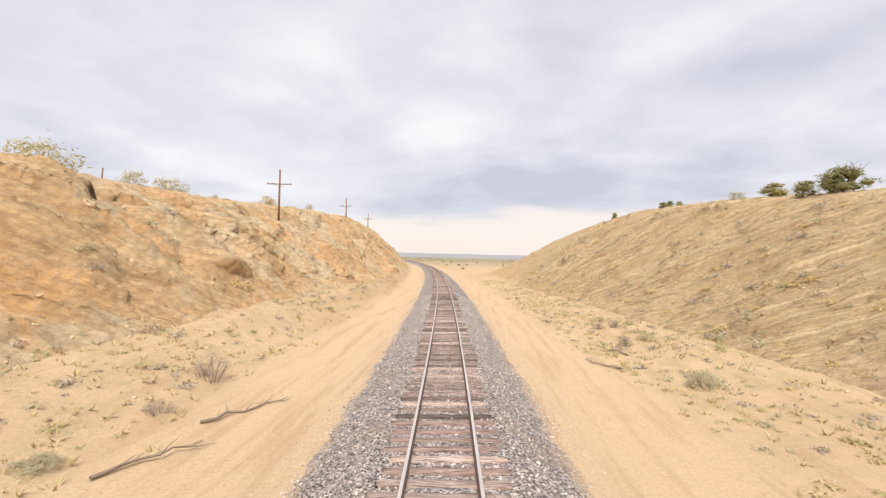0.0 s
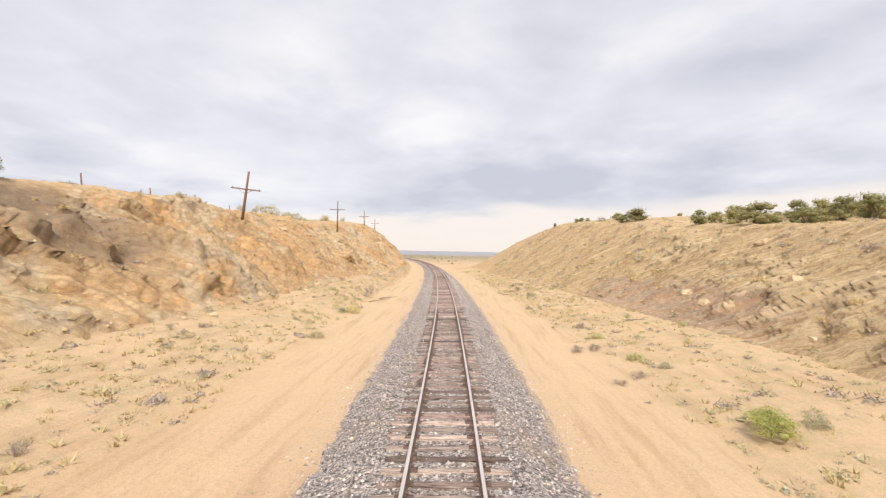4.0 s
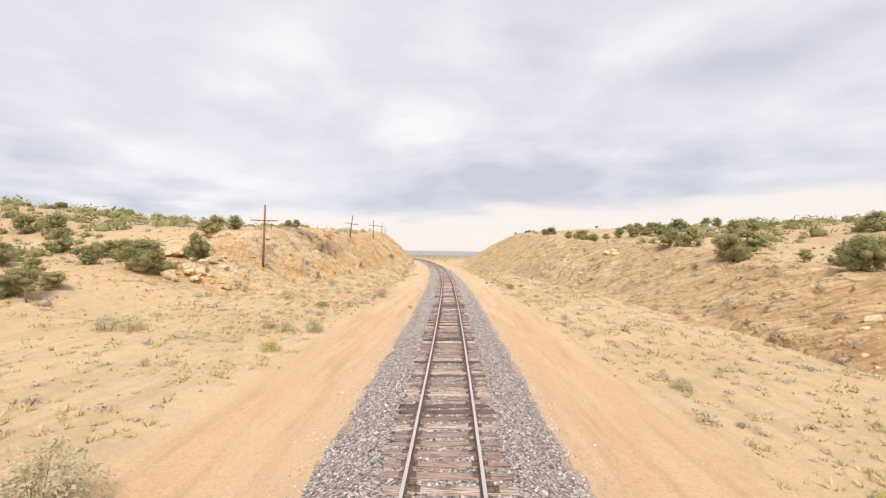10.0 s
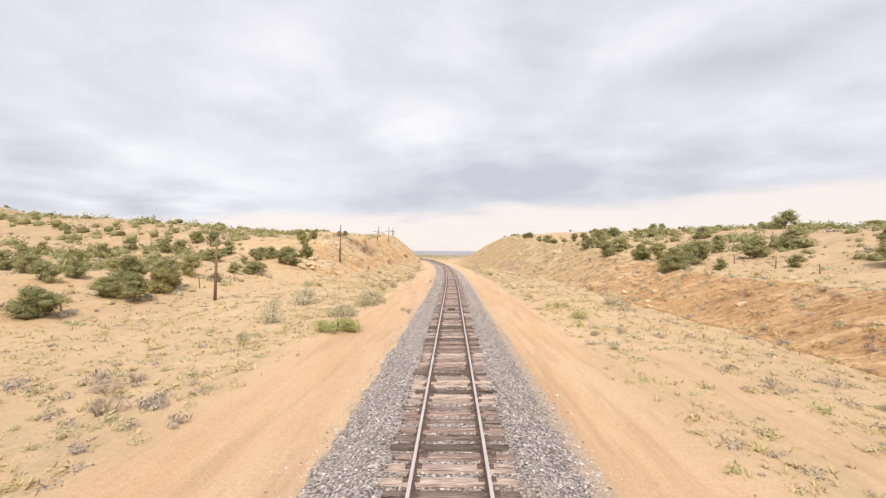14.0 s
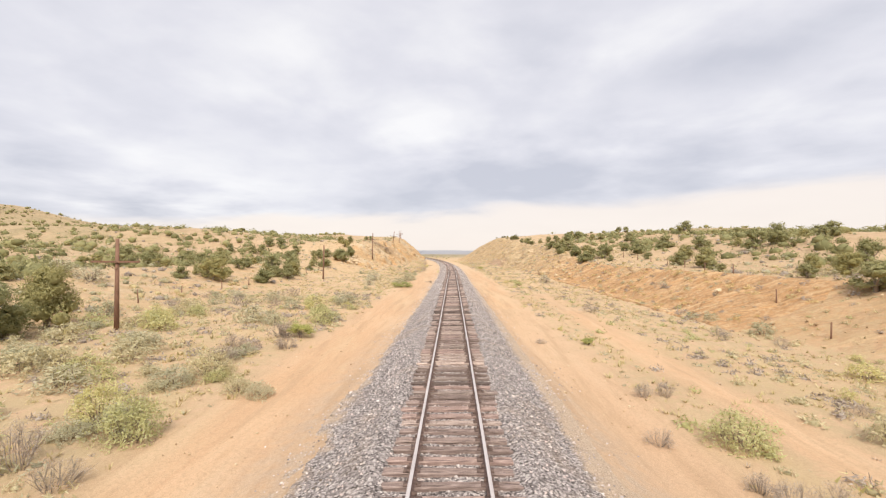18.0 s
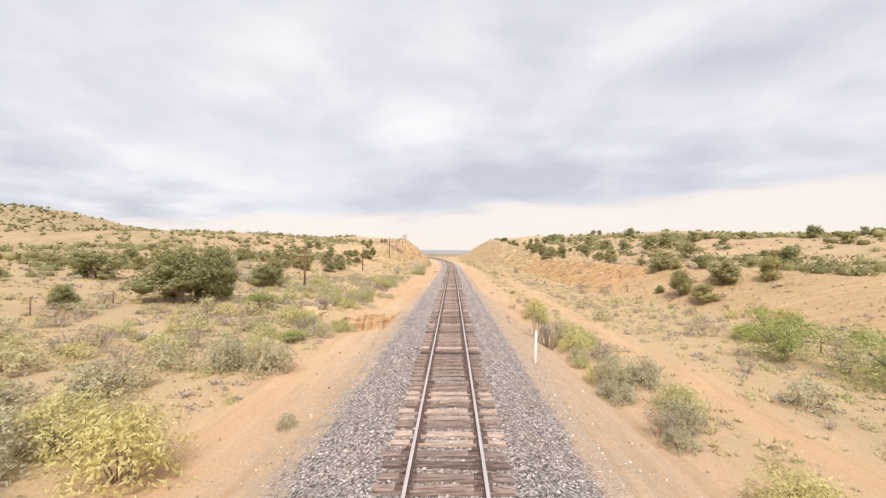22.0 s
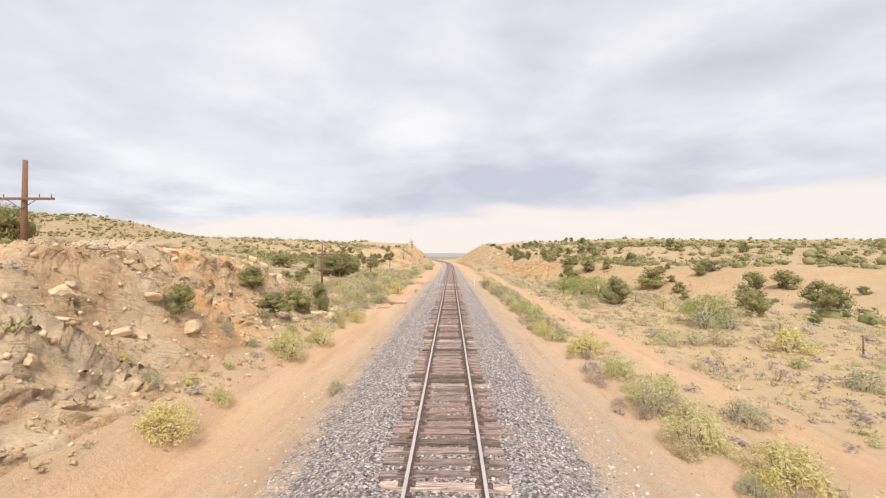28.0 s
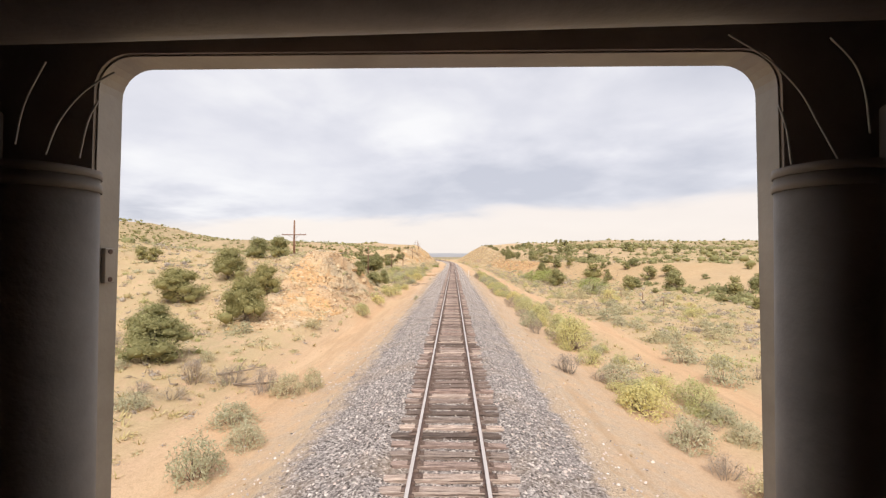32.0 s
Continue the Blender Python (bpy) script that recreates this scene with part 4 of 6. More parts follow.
for px, py, tall, lean in ((-21.25, -36, 9.75 - height(-21.25, -36), (0, 0.8)), (-21.6, -80, 6.2, (0, 1)), (-19.6, -129, 5.75, (0, 0)), (-18.6, -175, 7.0, (0, 0)),
                           (-18.9, -221.5, 4.6, (0, 0)), (-21.9, 8.6, 12.5 - height(-21.9, 8.6), (0, 6.5)), (-25.1, 53, 14.95 - height(-25.1, 53), (0, 0)), (-30, 98, 5.2, (0, 0)),
                           (-36, 143, 5.0, (0, 0))):
    utility_pole(px, py, tall, lean, arm=py != -80, drop=1.45 if py == -129 else 1.9, half=1.6)

# ---------------------------------------------------------------- plants
LEAF_JUNIPER = mat_leaf("juniper_needles", (0.245, 0.235, 0.11), (0.36, 0.34, 0.165), (0.455, 0.43, 0.225), 0.35)
LEAF_SAGE = mat_leaf("sagebrush_leaves", (0.42, 0.385, 0.255), (0.55, 0.515, 0.355), (0.66, 0.62, 0.445), 0.4)
LEAF_YELLOW = mat_leaf("rabbitbrush_leaves", (0.49, 0.455, 0.215), (0.62, 0.585, 0.30), (0.70, 0.665, 0.38), 0.4)
LEAF_GREEN = mat_leaf("fresh_green_leaves", (0.29, 0.32, 0.105), (0.44, 0.47, 0.19), (0.56, 0.58, 0.28), 0.45)
LEAF_PALE = mat_leaf("pale_grey_leaves", (0.42, 0.40, 0.275), (0.58, 0.55, 0.40), (0.70, 0.67, 0.51), 0.3)
LEAF_DEAD = mat_leaf("dry_twigs", (0.30, 0.245, 0.205), (0.46, 0.385, 0.325), (0.60, 0.515, 0.44), 0.25)
LEAF_STRAW = mat_leaf("dry_grass", (0.46, 0.36, 0.18), (0.62, 0.505, 0.27), (0.72, 0.61, 0.36), 0.3)
BARK = mat_plain("shrub_bark", (0.20, 0.15, 0.11), (0.34, 0.27, 0.21), 8, vec=(6, 6, 1))

ICO = bmesh.new()
bmesh.ops.create_icosphere(ICO, subdivisions=1, radius=1.05)
ICO_V = np.array([v.co[:] for v in ICO.verts])
ICO_F = np.array([[v.index for v in f.verts] for f in ICO.faces])
ICO.free()


def leaf_tris(points, size, rng, stretch=1.7, outward=None, slim=0.38):
    """One small pointed leaf triangle at each point."""
    n = len(points)
    a = rng.normal(size=(n, 3))
    if outward is not None:
        # lies roughly flat on the crown's surface, its tip lifted a little
        face = outward / np.linalg.norm(outward, axis=1, keepdims=True) + rng.normal(size=(n, 3)) * 0.42
        face /= np.linalg.norm(face, axis=1, keepdims=True)
        a = a - face * np.sum(a * face, axis=1, keepdims=True)
        a = a / np.linalg.norm(a, axis=1, keepdims=True) + 0.25 * face
        b = np.cross(a, face)
    else:
        b = np.cross(a, rng.normal(size=(n, 3)))
    a /= np.linalg.norm(a, axis=1, keepdims=True)
    b /= np.linalg.norm(b, axis=1, keepdims=True)
    s = (size * (0.6 + 0.8 * rng.random(n)))[:, None]
    v = np.stack([points + b * s * slim, points - b * s * slim, points + a * s * stretch], 1)
    return v.reshape(-1, 3), np.arange(3 * n).reshape(-1, 3)


def join(chunks):
    V, F, n = [], [], 0
    for v, f in chunks:
        V.append(v); F.append(np.asarray(f) + n); n += len(v)
    return np.concatenate(V), np.concatenate(F)


def stick(a, b, ra, rb):
    """A three-sided twig."""
    a, b = np.asarray(a, float), np.asarray(b, float)
    d = b - a
    p = np.cross(d, (0.3, 0.5, 0.8)); p /= np.linalg.norm(p) + 1e-9
    q = np.cross(d, p); q /= np.linalg.norm(q) + 1e-9
    ang = np.arange(3) * 2.0944
    ring = np.cos(ang)[:, None] * p + np.sin(ang)[:, None] * q
    v = np.concatenate([a + ring * ra, b + ring * rb])
    f = [(0, 1, 4), (0, 4, 3), (1, 2, 5), (1, 5, 4), (2, 0, 3), (2, 3, 5)]
    return v, np.array(f)


def crown_template(seed, blobs, per, leaf, core, low=0.12, ragged=0.25, flat=1.0, spread=0.36):
    """Foliage one metre wide and about one high, of many leafy clumps."""
    rng = np.random.default_rng(seed)
    out, centres = [], []
    for k in range(blobs):
        a = rng.random() * 6.283
        h = rng.random()
        rr = spread * math.sqrt(rng.random()) * math.sqrt(max(0.05, 1.0 - 0.9 * h ** 2))
        c = np.array([rr * math.cos(a), rr * math.sin(a), low + 0.10 + (0.66 * h) * flat])
        r = (0.15 + 0.09 * rng.random()) * (1.1 - 0.3 * h)
        centres.append((c, r))
        if core:
            bump = 1 + ragged * (rng.random((len(ICO_V), 1)) - 0.5) * 1.6
            out.append((ICO_V * bump * r * core * (1, 1, 0.85) + c, ICO_F))
        d = rng.normal(size=(per, 3)); d /= np.linalg.norm(d, axis=1, keepdims=True)
        d[:, 2] = np.where(rng.random(per) < 0.7, np.abs(d[:, 2]), d[:, 2])
        p = c + d * r * (0.62 + 0.55 * rng.random((per, 1))) * (1, 1, 0.9)
        out.append(leaf_tris(p, np.full(per, leaf), rng, 1.8, d))
    v, f = join(out)
    return v, f, centres


def mesh_of(name, vf, material):
    me = raw_mesh(name, *vf)
    me.materials.append(material)
    return me


def juniper(seed, material, name="juniper_tree", label="rounded dark green juniper with a twisted trunk", category="tree", blobs=24, per=80, leaf=0.046, core=0.82, low=-0.02, spread=0.36):
    v, f, centres = crown_template(seed, blobs, per, leaf, core, low=low, spread=spread)
    root = new(name)
    crown = new("crown", mesh_of("crown", (v, f), material)); crown.parent = root
    rng = np.random.default_rng(seed + 900)
    sticks = []
    base = np.array([0, 0, -0.12])
    fork = np.array([0.03, 0.02, 0.16])
    sticks.append(stick(base, fork, 0.055, 0.042))
    for c, r in centres[:9]:
        mid = fork + (c - fork) * 0.55 + rng.normal(size=3) * 0.03
        sticks += [stick(fork, mid, 0.028, 0.017), stick(mid, c, 0.017, 0.006)]
    trunk = new("trunk", mesh_of("trunk", join(sticks), BARK)); trunk.parent = root
    return tagged(root, label, category)


def shrub(seed, material, name, label, stems=46, leaves=900, leaf=0.030, tall=0.62, spread=0.5, bare=0.0, category="shrub"):
    """A dome of stems that fan out from the root, leafy towards their tips."""
    rng = np.random.default_rng(seed)
    sticks, tips = [], []
    for k in range(stems):
        a = rng.random() * 6.283
        lean = math.sqrt(rng.random())
        tip = np.array([spread * lean * math.cos(a) * 0.92, spread * lean * math.sin(a) * 0.92,
                        tall * math.sqrt(max(0.08, 1 - 0.92 * lean * lean)) * (0.72 + 0.38 * rng.random())])
        foot = np.array([0.06 * math.cos(a), 0.06 * math.sin(a), -0.08])
        mid = foot + (tip - foot) * 0.5 + np.array([0, 0, -0.05]) + rng.normal(size=3) * 0.03
        sticks += [stick(foot, mid, 0.012, 0.008), stick(mid, tip, 0.008, 0.003)]
        for j in range(4 if bare else 0):
            s2 = tip + rng.normal(size=3) * 0.09
            sticks.append(stick(mid + (tip - mid) * rng.random(), s2, 0.005, 0.002))
        tips.append((mid, tip))
    root = new(name)
    st = new("woody_base", mesh_of("woody_base", join(sticks), LEAF_DEAD if bare else BARK)); st.parent = root
    tagged(st, kind="stuff")
    if leaves:
        i = rng.integers(0, len(tips), leaves)
        A, B = np.array([t[0] for t in tips])[i], np.array([t[1] for t in tips])[i]
        d = rng.normal(size=(leaves, 3)); d /= np.linalg.norm(d, axis=1, keepdims=True)
        d[:, 2] = np.where(rng.random(leaves) < 0.8, np.abs(d[:, 2]), d[:, 2])
        lobe = np.where(rng.random(leaves) < 0.82, 1.0, 0.0)[:, None]
        p = (lobe * (B + d * (0.105 + 0.045 * rng.random((leaves, 1))) * (1.1, 1.1, 0.85) - (0, 0, 0.05))
             + (1 - lobe) * (A + (B - A) * rng.random((leaves, 1)) + d * 0.06))
        if not bare:
            # the dome closes between its branches
            k = int(leaves * 0.62)
            a, h = rng.random(k) * 6.283, rng.random(k)
            puff = 1 + 0.30 * np.sin(3 * a + seed) * np.sin(5 * h + seed) + 0.16 * np.sin(7 * a + 2 * seed) + 0.12 * rng.normal(size=k)
            rho = np.sqrt(1 - h * h) * spread * 0.95 * puff
            p[:k] = np.stack([rho * np.cos(a), rho * np.sin(a), tall * 0.92 * h * puff], -1)
            d[:k] = np.stack([np.cos(a) * np.sqrt(1 - h * h), np.sin(a) * np.sqrt(1 - h * h), h], -1)
        p[:, 2] = np.maximum(p[:, 2], 0.01)
        d = d + (0, 0, 0.35)
        leafy = leaf_tris(p, np.full(leaves, leaf), rng, 4.0 if bare else 1.9, d, 0.2 if bare else 0.38)
        fo = new("foliage", mesh_of("foliage", leafy, material)); fo.parent = root
    return tagged(root, label, category)


JUN, SAG, RAB = "rounded olive-green juniper on dry ground", "grey-green sagebrush on dry sand", "yellow-green rabbitbrush on dry sand"
KINDS = {
    "J": [juniper(k, LEAF_JUNIPER, label=JUN, blobs=28, per=250, leaf=0.0225, core=0.55) for k in (1, 2, 3, 4)],
    "T": [juniper(k, LEAF_GREEN, "desert_willow", "loose bright green tree with several bare stems", "tree", 22, 190, 0.021, 0.0, -0.04, 0.52) for k in (11, 12)],
    "G": [juniper(k, LEAF_GREEN, "green_shrub", "fresh green leafy shrub on sand", "shrub", 18, 260, 0.021, 0.35, -0.04, 0.44) for k in (21, 22)],
    "S": [shrub(k, LEAF_SAGE, "sagebrush", SAG, 18, 2200, 0.0315) for k in (31, 32, 33, 34)],
    "Y": [shrub(k, LEAF_YELLOW, "rabbitbrush", RAB, 20, 2400, 0.0305, 0.66) for k in (41, 42, 43, 44)],
    "D": [shrub(k, LEAF_DEAD, "dead_bush", "grey-brown leafless dead bush", 22, 1500, 0.0150, 0.55, bare=1.0) for k in (51, 52, 53)],
    "P": [shrub(k, LEAF_PALE, "saltbush", "tall pale grey saltbush with fine twigs", 26, 2600, 0.0240, 0.9, 0.46) for k in (61, 62)],
}
# plainer patterns for plants that stand well off the line
FAR_KINDS = {
    "J": [juniper(k, LEAF_JUNIPER, label=JUN, blobs=18, per=86, leaf=0.036, core=0.55) for k in (5, 6, 7)],
    "S": [shrub(k, LEAF_SAGE, "sagebrush", SAG, 10, 680, 0.050) for k in (35, 36)],
    "Y": [shrub(k, LEAF_YELLOW, "rabbitbrush", RAB, 10, 680, 0.050, 0.66) for k in (45, 46)],
    "D": [shrub(k, LEAF_DEAD, "dead_bush", "grey-brown leafless dead bush", 12, 520, 0.024, 0.55, bare=1.0) for k in (55, 56)],
}
TALL = {"J": 0.86, "T": 0.86, "G": 0.86, "S": 0.64, "Y": 0.68, "D": 0.60, "P": 0.92}
GROUPS = {"J": "junipers on the slopes", "T": "willows by the wash", "G": "green shrubs", "S": "sagebrush plants", "Y": "rabbitbrush plants",
          "D": "dead bushes", "P": "saltbush plants"}
for key, group in GROUPS.items():
    for ob in KINDS[key] + FAR_KINDS.get(key, []):
        tagged(ob, group=group)
        ob.location = (0, -1200, -200)      # the patterns; each moves to its first place below
FIRST_USE, PLANTED = set(), []
PLANT_RNG = random.Random(77)


def plant(kind, x, y, wide, tall):
    """Sets one plant of that width and height on the ground."""
    off_line = abs(x - float(track_x(y)))
    far = kind in FAR_KINDS and off_line > (30 if kind == "J" else 12.5)
    src = PLANT_RNG.choice((FAR_KINDS if far else KINDS)[kind])
    tall = max(tall, wide * 0.32)
    m = (pose(x, y, height(x, y) - 0.03, 0, 0, PLANT_RNG.uniform(0, 360))
         @ Matrix.Diagonal((wide * PLANT_RNG.uniform(0.92, 1.08), wide * PLANT_RNG.uniform(0.92, 1.08), tall / TALL[kind], 1)))
    if src.name in FIRST_USE:
        copy_thing(src, m @ Matrix.Diagonal((*[1 / s for s in src.scale], 1)))
    else:
        FIRST_USE.add(src.name)
        src.matrix_basis = m
    PLANTED.append((x, y, wide))


DEAD_BRUSH_1 = [(9.7, 30.4, 2.4, 0.6), (9.2, 25.3, 1.2, 0.7), (-9.6, 14.8, 1.8, 1.2), (-9.3, 11.9, 1.2, 0.5), (7.9, 7.1, 1.0, 0.4), (-8.0, 3.9, 0.7, 0.3), (8.2, -10.5, 1.8, 0.5), (-12.9, -12.4, 0.7, 0.3), (9.3, -15.6, 1.1, 0.3), (8.0, -16.7, 0.9, 0.3), (-6.3, -39.3, 2.1, 1.0), (-7.7, -47.9, 1.2, 0.7), (18.4, -79.3, 2.4, 2.0), (-2.6, -84.4, 0.8, 0.4), (-1.9, -85.9, 0.7, 0.5), (13.6, -91.1, 1.1, 0.6), (11.7, -91.5, 1.1, 0.5), (16.0, -112.0, 2.2, 1.1), (7.9, -126.5, 1.1, 0.4), (10.8, -136.8, 1.9, 0.8), (11.0, -144.2, 2.3, 0.8), (-9.8, -145.7, 3.2, 1.1)]
DEAD_BRUSH_2 = [(-10.3, -147.7, 1.8, 0.7), (-11.3, -150.8, 3.9, 1.3), (22.5, -155.9, 2.9, 2.1), (8.1, -159.1, 2.2, 1.6), (8.5, -161.8, 2.5, 1.9), (11.2, -164.1, 1.9, 1.2), (9.5, -175.0, 2.0, 1.0), (-9.3, -183.3, 2.1, 0.7), (-8.3, -199.1, 2.1, 0.9), (10.5, -204.2, 2.7, 1.5), (-7.5, -207.6, 1.3, 0.7), (9.2, -220.7, 1.7, 0.8), (9.1, -224.8, 1.8, 0.7), (8.8, -234.0, 1.8, 1.1), (-8.9, -235.3, 1.6, 0.8), (8.3, -244.3, 1.5, 1.4), (10.5, -245.5, 1.1, 0.6), (7.5, -256.1, 2.0, 1.0), (-7.7, -258.4, 4.5, 1.2), (-10.1, -260.5, 1.1, 0.6), (-8.9, -260.5, 1.5, 0.6), (9.5, -264.5, 1.2, 0.8)]
GREEN_SHRUBS_1 = [(10.5, -22.1, 1.8, 1.2), (-10.2, -48.5, 1.2, 0.9), (-5.7, -94.5, 2.9, 1.3), (11.0, -126.8, 1.1, 0.9), (-7.6, -129.9, 1.8, 1.4), (-15.2, -153.7, 3.0, 2.1), (25.0, -157.0, 2.4, 2.1), (-8.0, -164.4, 1.9, 1.0), (27.6, -167.0, 3.4, 2.4)]
JUNIPERS_1 = [(25.9, 78.2, 1.4, 1.6), (28.3, 62.2, 4.1, 1.1), (82.2, 47.0, 6.6, 3.3), (29.4, 42.4, 2.7, 1.6), (29.7, 38.8, 4.6, 1.7), (30.0, 34.9, 4.3, 2.4), (55.1, 34.0, 7.5, 3.5), (54.6, 25.7, 9.5, 3.3), (30.9, 18.1, 4.1, 1.8), (31.0, 12.3, 2.8, 2.2), (48.5, 9.2, 8.6, 3.0), (40.1, 8.0, 5.5, 2.7), (31.0, 7.6, 4.7, 2.7), (35.2, 6.2, 2.3, 1.5), (31.1, 2.7, 2.9, 1.7), (45.8, 0.8, 7.8, 3.1), (-27.4, -11.4, 3.3, 1.6), (48.3, -17.3, 5.1, 2.3), (31.8, -20.5, 2.6, 0.9), (-31.6, -25.8, 5.0, 2.5), (32.5, -28.1, 5.9, 3.0), (-29.6, -34.5, 3.5, 2.4)]
JUNIPERS_2 = [(-49.4, -35.9, 6.2, 2.6), (51.8, -36.2, 3.4, 2.6), (33.2, -37.0, 3.2, 2.4), (-26.4, -41.6, 3.0, 3.5), (33.2, -41.9, 5.1, 3.0), (-50.9, -43.6, 5.6, 2.8), (-33.1, -44.0, 5.2, 2.4), (-32.8, -48.5, 2.9, 2.0), (-27.6, -48.8, 5.3, 3.5), (31.8, -53.7, 2.2, 2.2), (-28.6, -55.9, 2.7, 1.6), (30.3, -57.4, 3.2, 2.8), (-28.1, -59.3, 3.7, 2.6), (33.4, -61.1, 5.7, 2.4), (-29.8, -61.3, 2.6, 1.5), (48.1, -64.2, 5.2, 3.1), (29.1, -69.0, 4.1, 2.4), (-28.0, -69.5, 1.9, 1.4), (-30.3, -78.3, 7.2, 3.6), (-43.0, -80.1, 5.4, 2.4), (-26.3, -85.3, 2.9, 2.5), (-28.3, -85.8, 2.9, 2.0)]
JUNIPERS_3 = [(50.7, -88.1, 7.2, 3.4), (36.4, -90.8, 3.4, 2.5), (-32.0, -93.7, 1.9, 1.6), (-26.3, -94.0, 3.4, 2.1), (-30.5, -100.3, 4.6, 3.4), (34.9, -122.9, 4.5, 3.1), (38.7, -127.5, 3.1, 2.3), (-24.2, -130.0, 3.9, 3.9), (-31.5, -131.4, 4.1, 4.1), (-23.5, -134.7, 4.7, 3.7), (35.8, -137.5, 5.2, 3.9), (32.4, -139.5, 3.8, 2.2), (39.7, -140.2, 3.4, 2.8), (-37.0, -146.6, 5.9, 3.7), (-21.8, -149.7, 4.9, 5.4), (-23.7, -153.6, 8.2, 5.2), (-26.7, -160.2, 2.5, 2.0), (49.5, -162.9, 5.6, 1.9), (39.7, -163.9, 6.4, 3.9), (-23.5, -174.2, 4.6, 2.0), (49.4, -179.1, 7.8, 3.4), (24.8, -184.7, 4.4, 4.1)]
JUNIPERS_4 = [(39.3, -188.9, 4.4, 2.8), (35.6, -195.2, 3.7, 3.2), (44.4, -195.7, 4.5, 4.0), (51.9, -202.9, 6.2, 3.3), (-10.0, -204.2, 2.0, 2.9), (-11.0, -207.7, 3.4, 2.2), (-13.1, -211.1, 2.6, 1.8), (-10.2, -213.8, 2.9, 2.1), (-23.0, -220.7, 6.0, 3.0), (-9.7, -224.2, 1.5, 1.4), (-32.1, -229.7, 3.4, 1.8), (-20.5, -235.6, 4.1, 3.2), (-21.5, -241.8, 4.4, 3.0), (-12.8, -247.6, 4.0, 4.0), (-14.0, -241.5, 3.0, 3.0), (-15.8, -252.7, 3.2, 2.3), (-12.0, -257.4, 3.4, 2.6)]
PALE_SHRUBS_1 = [(19.5, -74.1, 2.7, 2.6), (-12.5, -81.6, 3.1, 2.6), (-11.0, -92.2, 2.2, 2.3), (-38.3, -112.7, 6.0, 3.9), (-28.2, -131.0, 6.4, 4.6), (9.6, -186.5, 1.8, 1.3), (26.5, -201.4, 4.5, 3.8)]
SAGE_1 = [(-31.6, 78.9, 1.7, 1.1), (-30.2, 60.5, 1.7, 1.0), (-30.0, 58.9, 2.4, 1.6), (24.4, 54.7, 1.4, 0.9), (-27.8, 36.1, 3.0, 1.5), (11.0, 26.5, 1.4, 0.6), (9.9, 18.0, 1.4, 0.7), (-25.9, 17.4, 2.6, 1.0), (-9.6, 8.6, 1.0, 0.3), (-8.7, 0.2, 0.9, 0.5), (-7.4, -9.9, 1.1, 0.5), (-26.0, -17.3, 1.4, 0.7), (-28.4, -22.3, 2.1, 1.2), (16.4, -26.9, 1.3, 0.5), (-14.1, -32.1, 1.4, 0.7), (-6.8, -36.4, 1.0, 0.5), (9.9, -38.9, 0.5, 0.2), (-7.4, -44.7, 0.9, 0.3), (-14.7, -45.6, 1.7, 0.9), (10.2, -54.7, 0.5, 0.4), (-10.1, -59.7, 1.2, 0.5), (-6.9, -60.3, 1.1, 0.8)]
SAGE_2 = [(-8.6, -60.6, 1.2, 0.7), (-18.0, -61.9, 2.7, 0.9), (11.2, -69.2, 1.0, 0.5), (-5.8, -79.2, 2.0, 1.4), (-6.5, -81.4, 2.7, 1.6), (-6.9, -88.4, 2.3, 1.1), (-10.4, -96.9, 0.8, 0.6), (-17.6, -112.9, 3.6, 1.0), (-13.1, -122.6, 2.2, 0.6), (-8.8, -137.7, 2.1, 1.1), (-16.1, -137.7, 3.2, 1.0), (-6.1, -139.4, 2.1, 0.7), (16.8, -141.1, 1.8, 1.2), (16.8, -148.4, 2.4, 1.2), (-14.8, -156.5, 2.2, 1.3), (-7.0, -162.5, 2.2, 1.0), (10.6, -168.3, 3.5, 1.5), (-7.9, -169.3, 4.5, 2.3), (17.4, -171.8, 2.3, 1.2), (-3.5, -176.3, 0.8, 0.5), (-6.9, -182.2, 0.6, 0.5), (10.9, -182.5, 2.4, 1.6)]
SAGE_3 = [(-8.0, -183.9, 0.7, 0.4), (19.4, -189.3, 2.8, 0.8), (-6.7, -192.2, 2.7, 1.3), (15.7, -198.8, 1.4, 0.7), (20.8, -201.0, 2.2, 1.1), (-7.2, -203.6, 2.1, 1.4), (21.5, -208.8, 3.6, 1.2), (-9.1, -221.7, 1.2, 0.6), (13.4, -225.6, 1.8, 1.0), (-2.5, -225.6, 0.7, 0.6), (-8.4, -227.8, 1.1, 0.6), (20.8, -229.6, 2.3, 1.1), (16.2, -230.4, 2.6, 1.1), (17.7, -233.9, 2.6, 1.2), (17.4, -238.2, 2.5, 1.0), (24.8, -239.0, 2.9, 1.1), (8.3, -241.1, 2.0, 1.5), (17.3, -245.4, 2.4, 1.0), (15.5, -251.4, 2.1, 1.2), (9.9, -255.9, 2.0, 1.0), (15.1, -256.0, 2.0, 1.4), (-4.2, -258.1, 1.1, 1.0)]
SAGE_4 = [(-5.0, -259.1, 1.4, 1.0), (-5.6, -262.2, 1.6, 0.8), (9.6, -262.7, 1.7, 1.0), (-4.4, -263.7, 1.3, 0.8), (-4.8, -265.6, 1.4, 1.1)]
GREEN_TREES_1 = [(23.0, -164.0, 4.6, 3.4), (24.6, -169.5, 5.4, 3.9), (25.2, -175.8, 5.6, 4.0), (27.0, -157.5, 4.4, 3.0), (26.8, -201.7, 4.7, 3.6)]
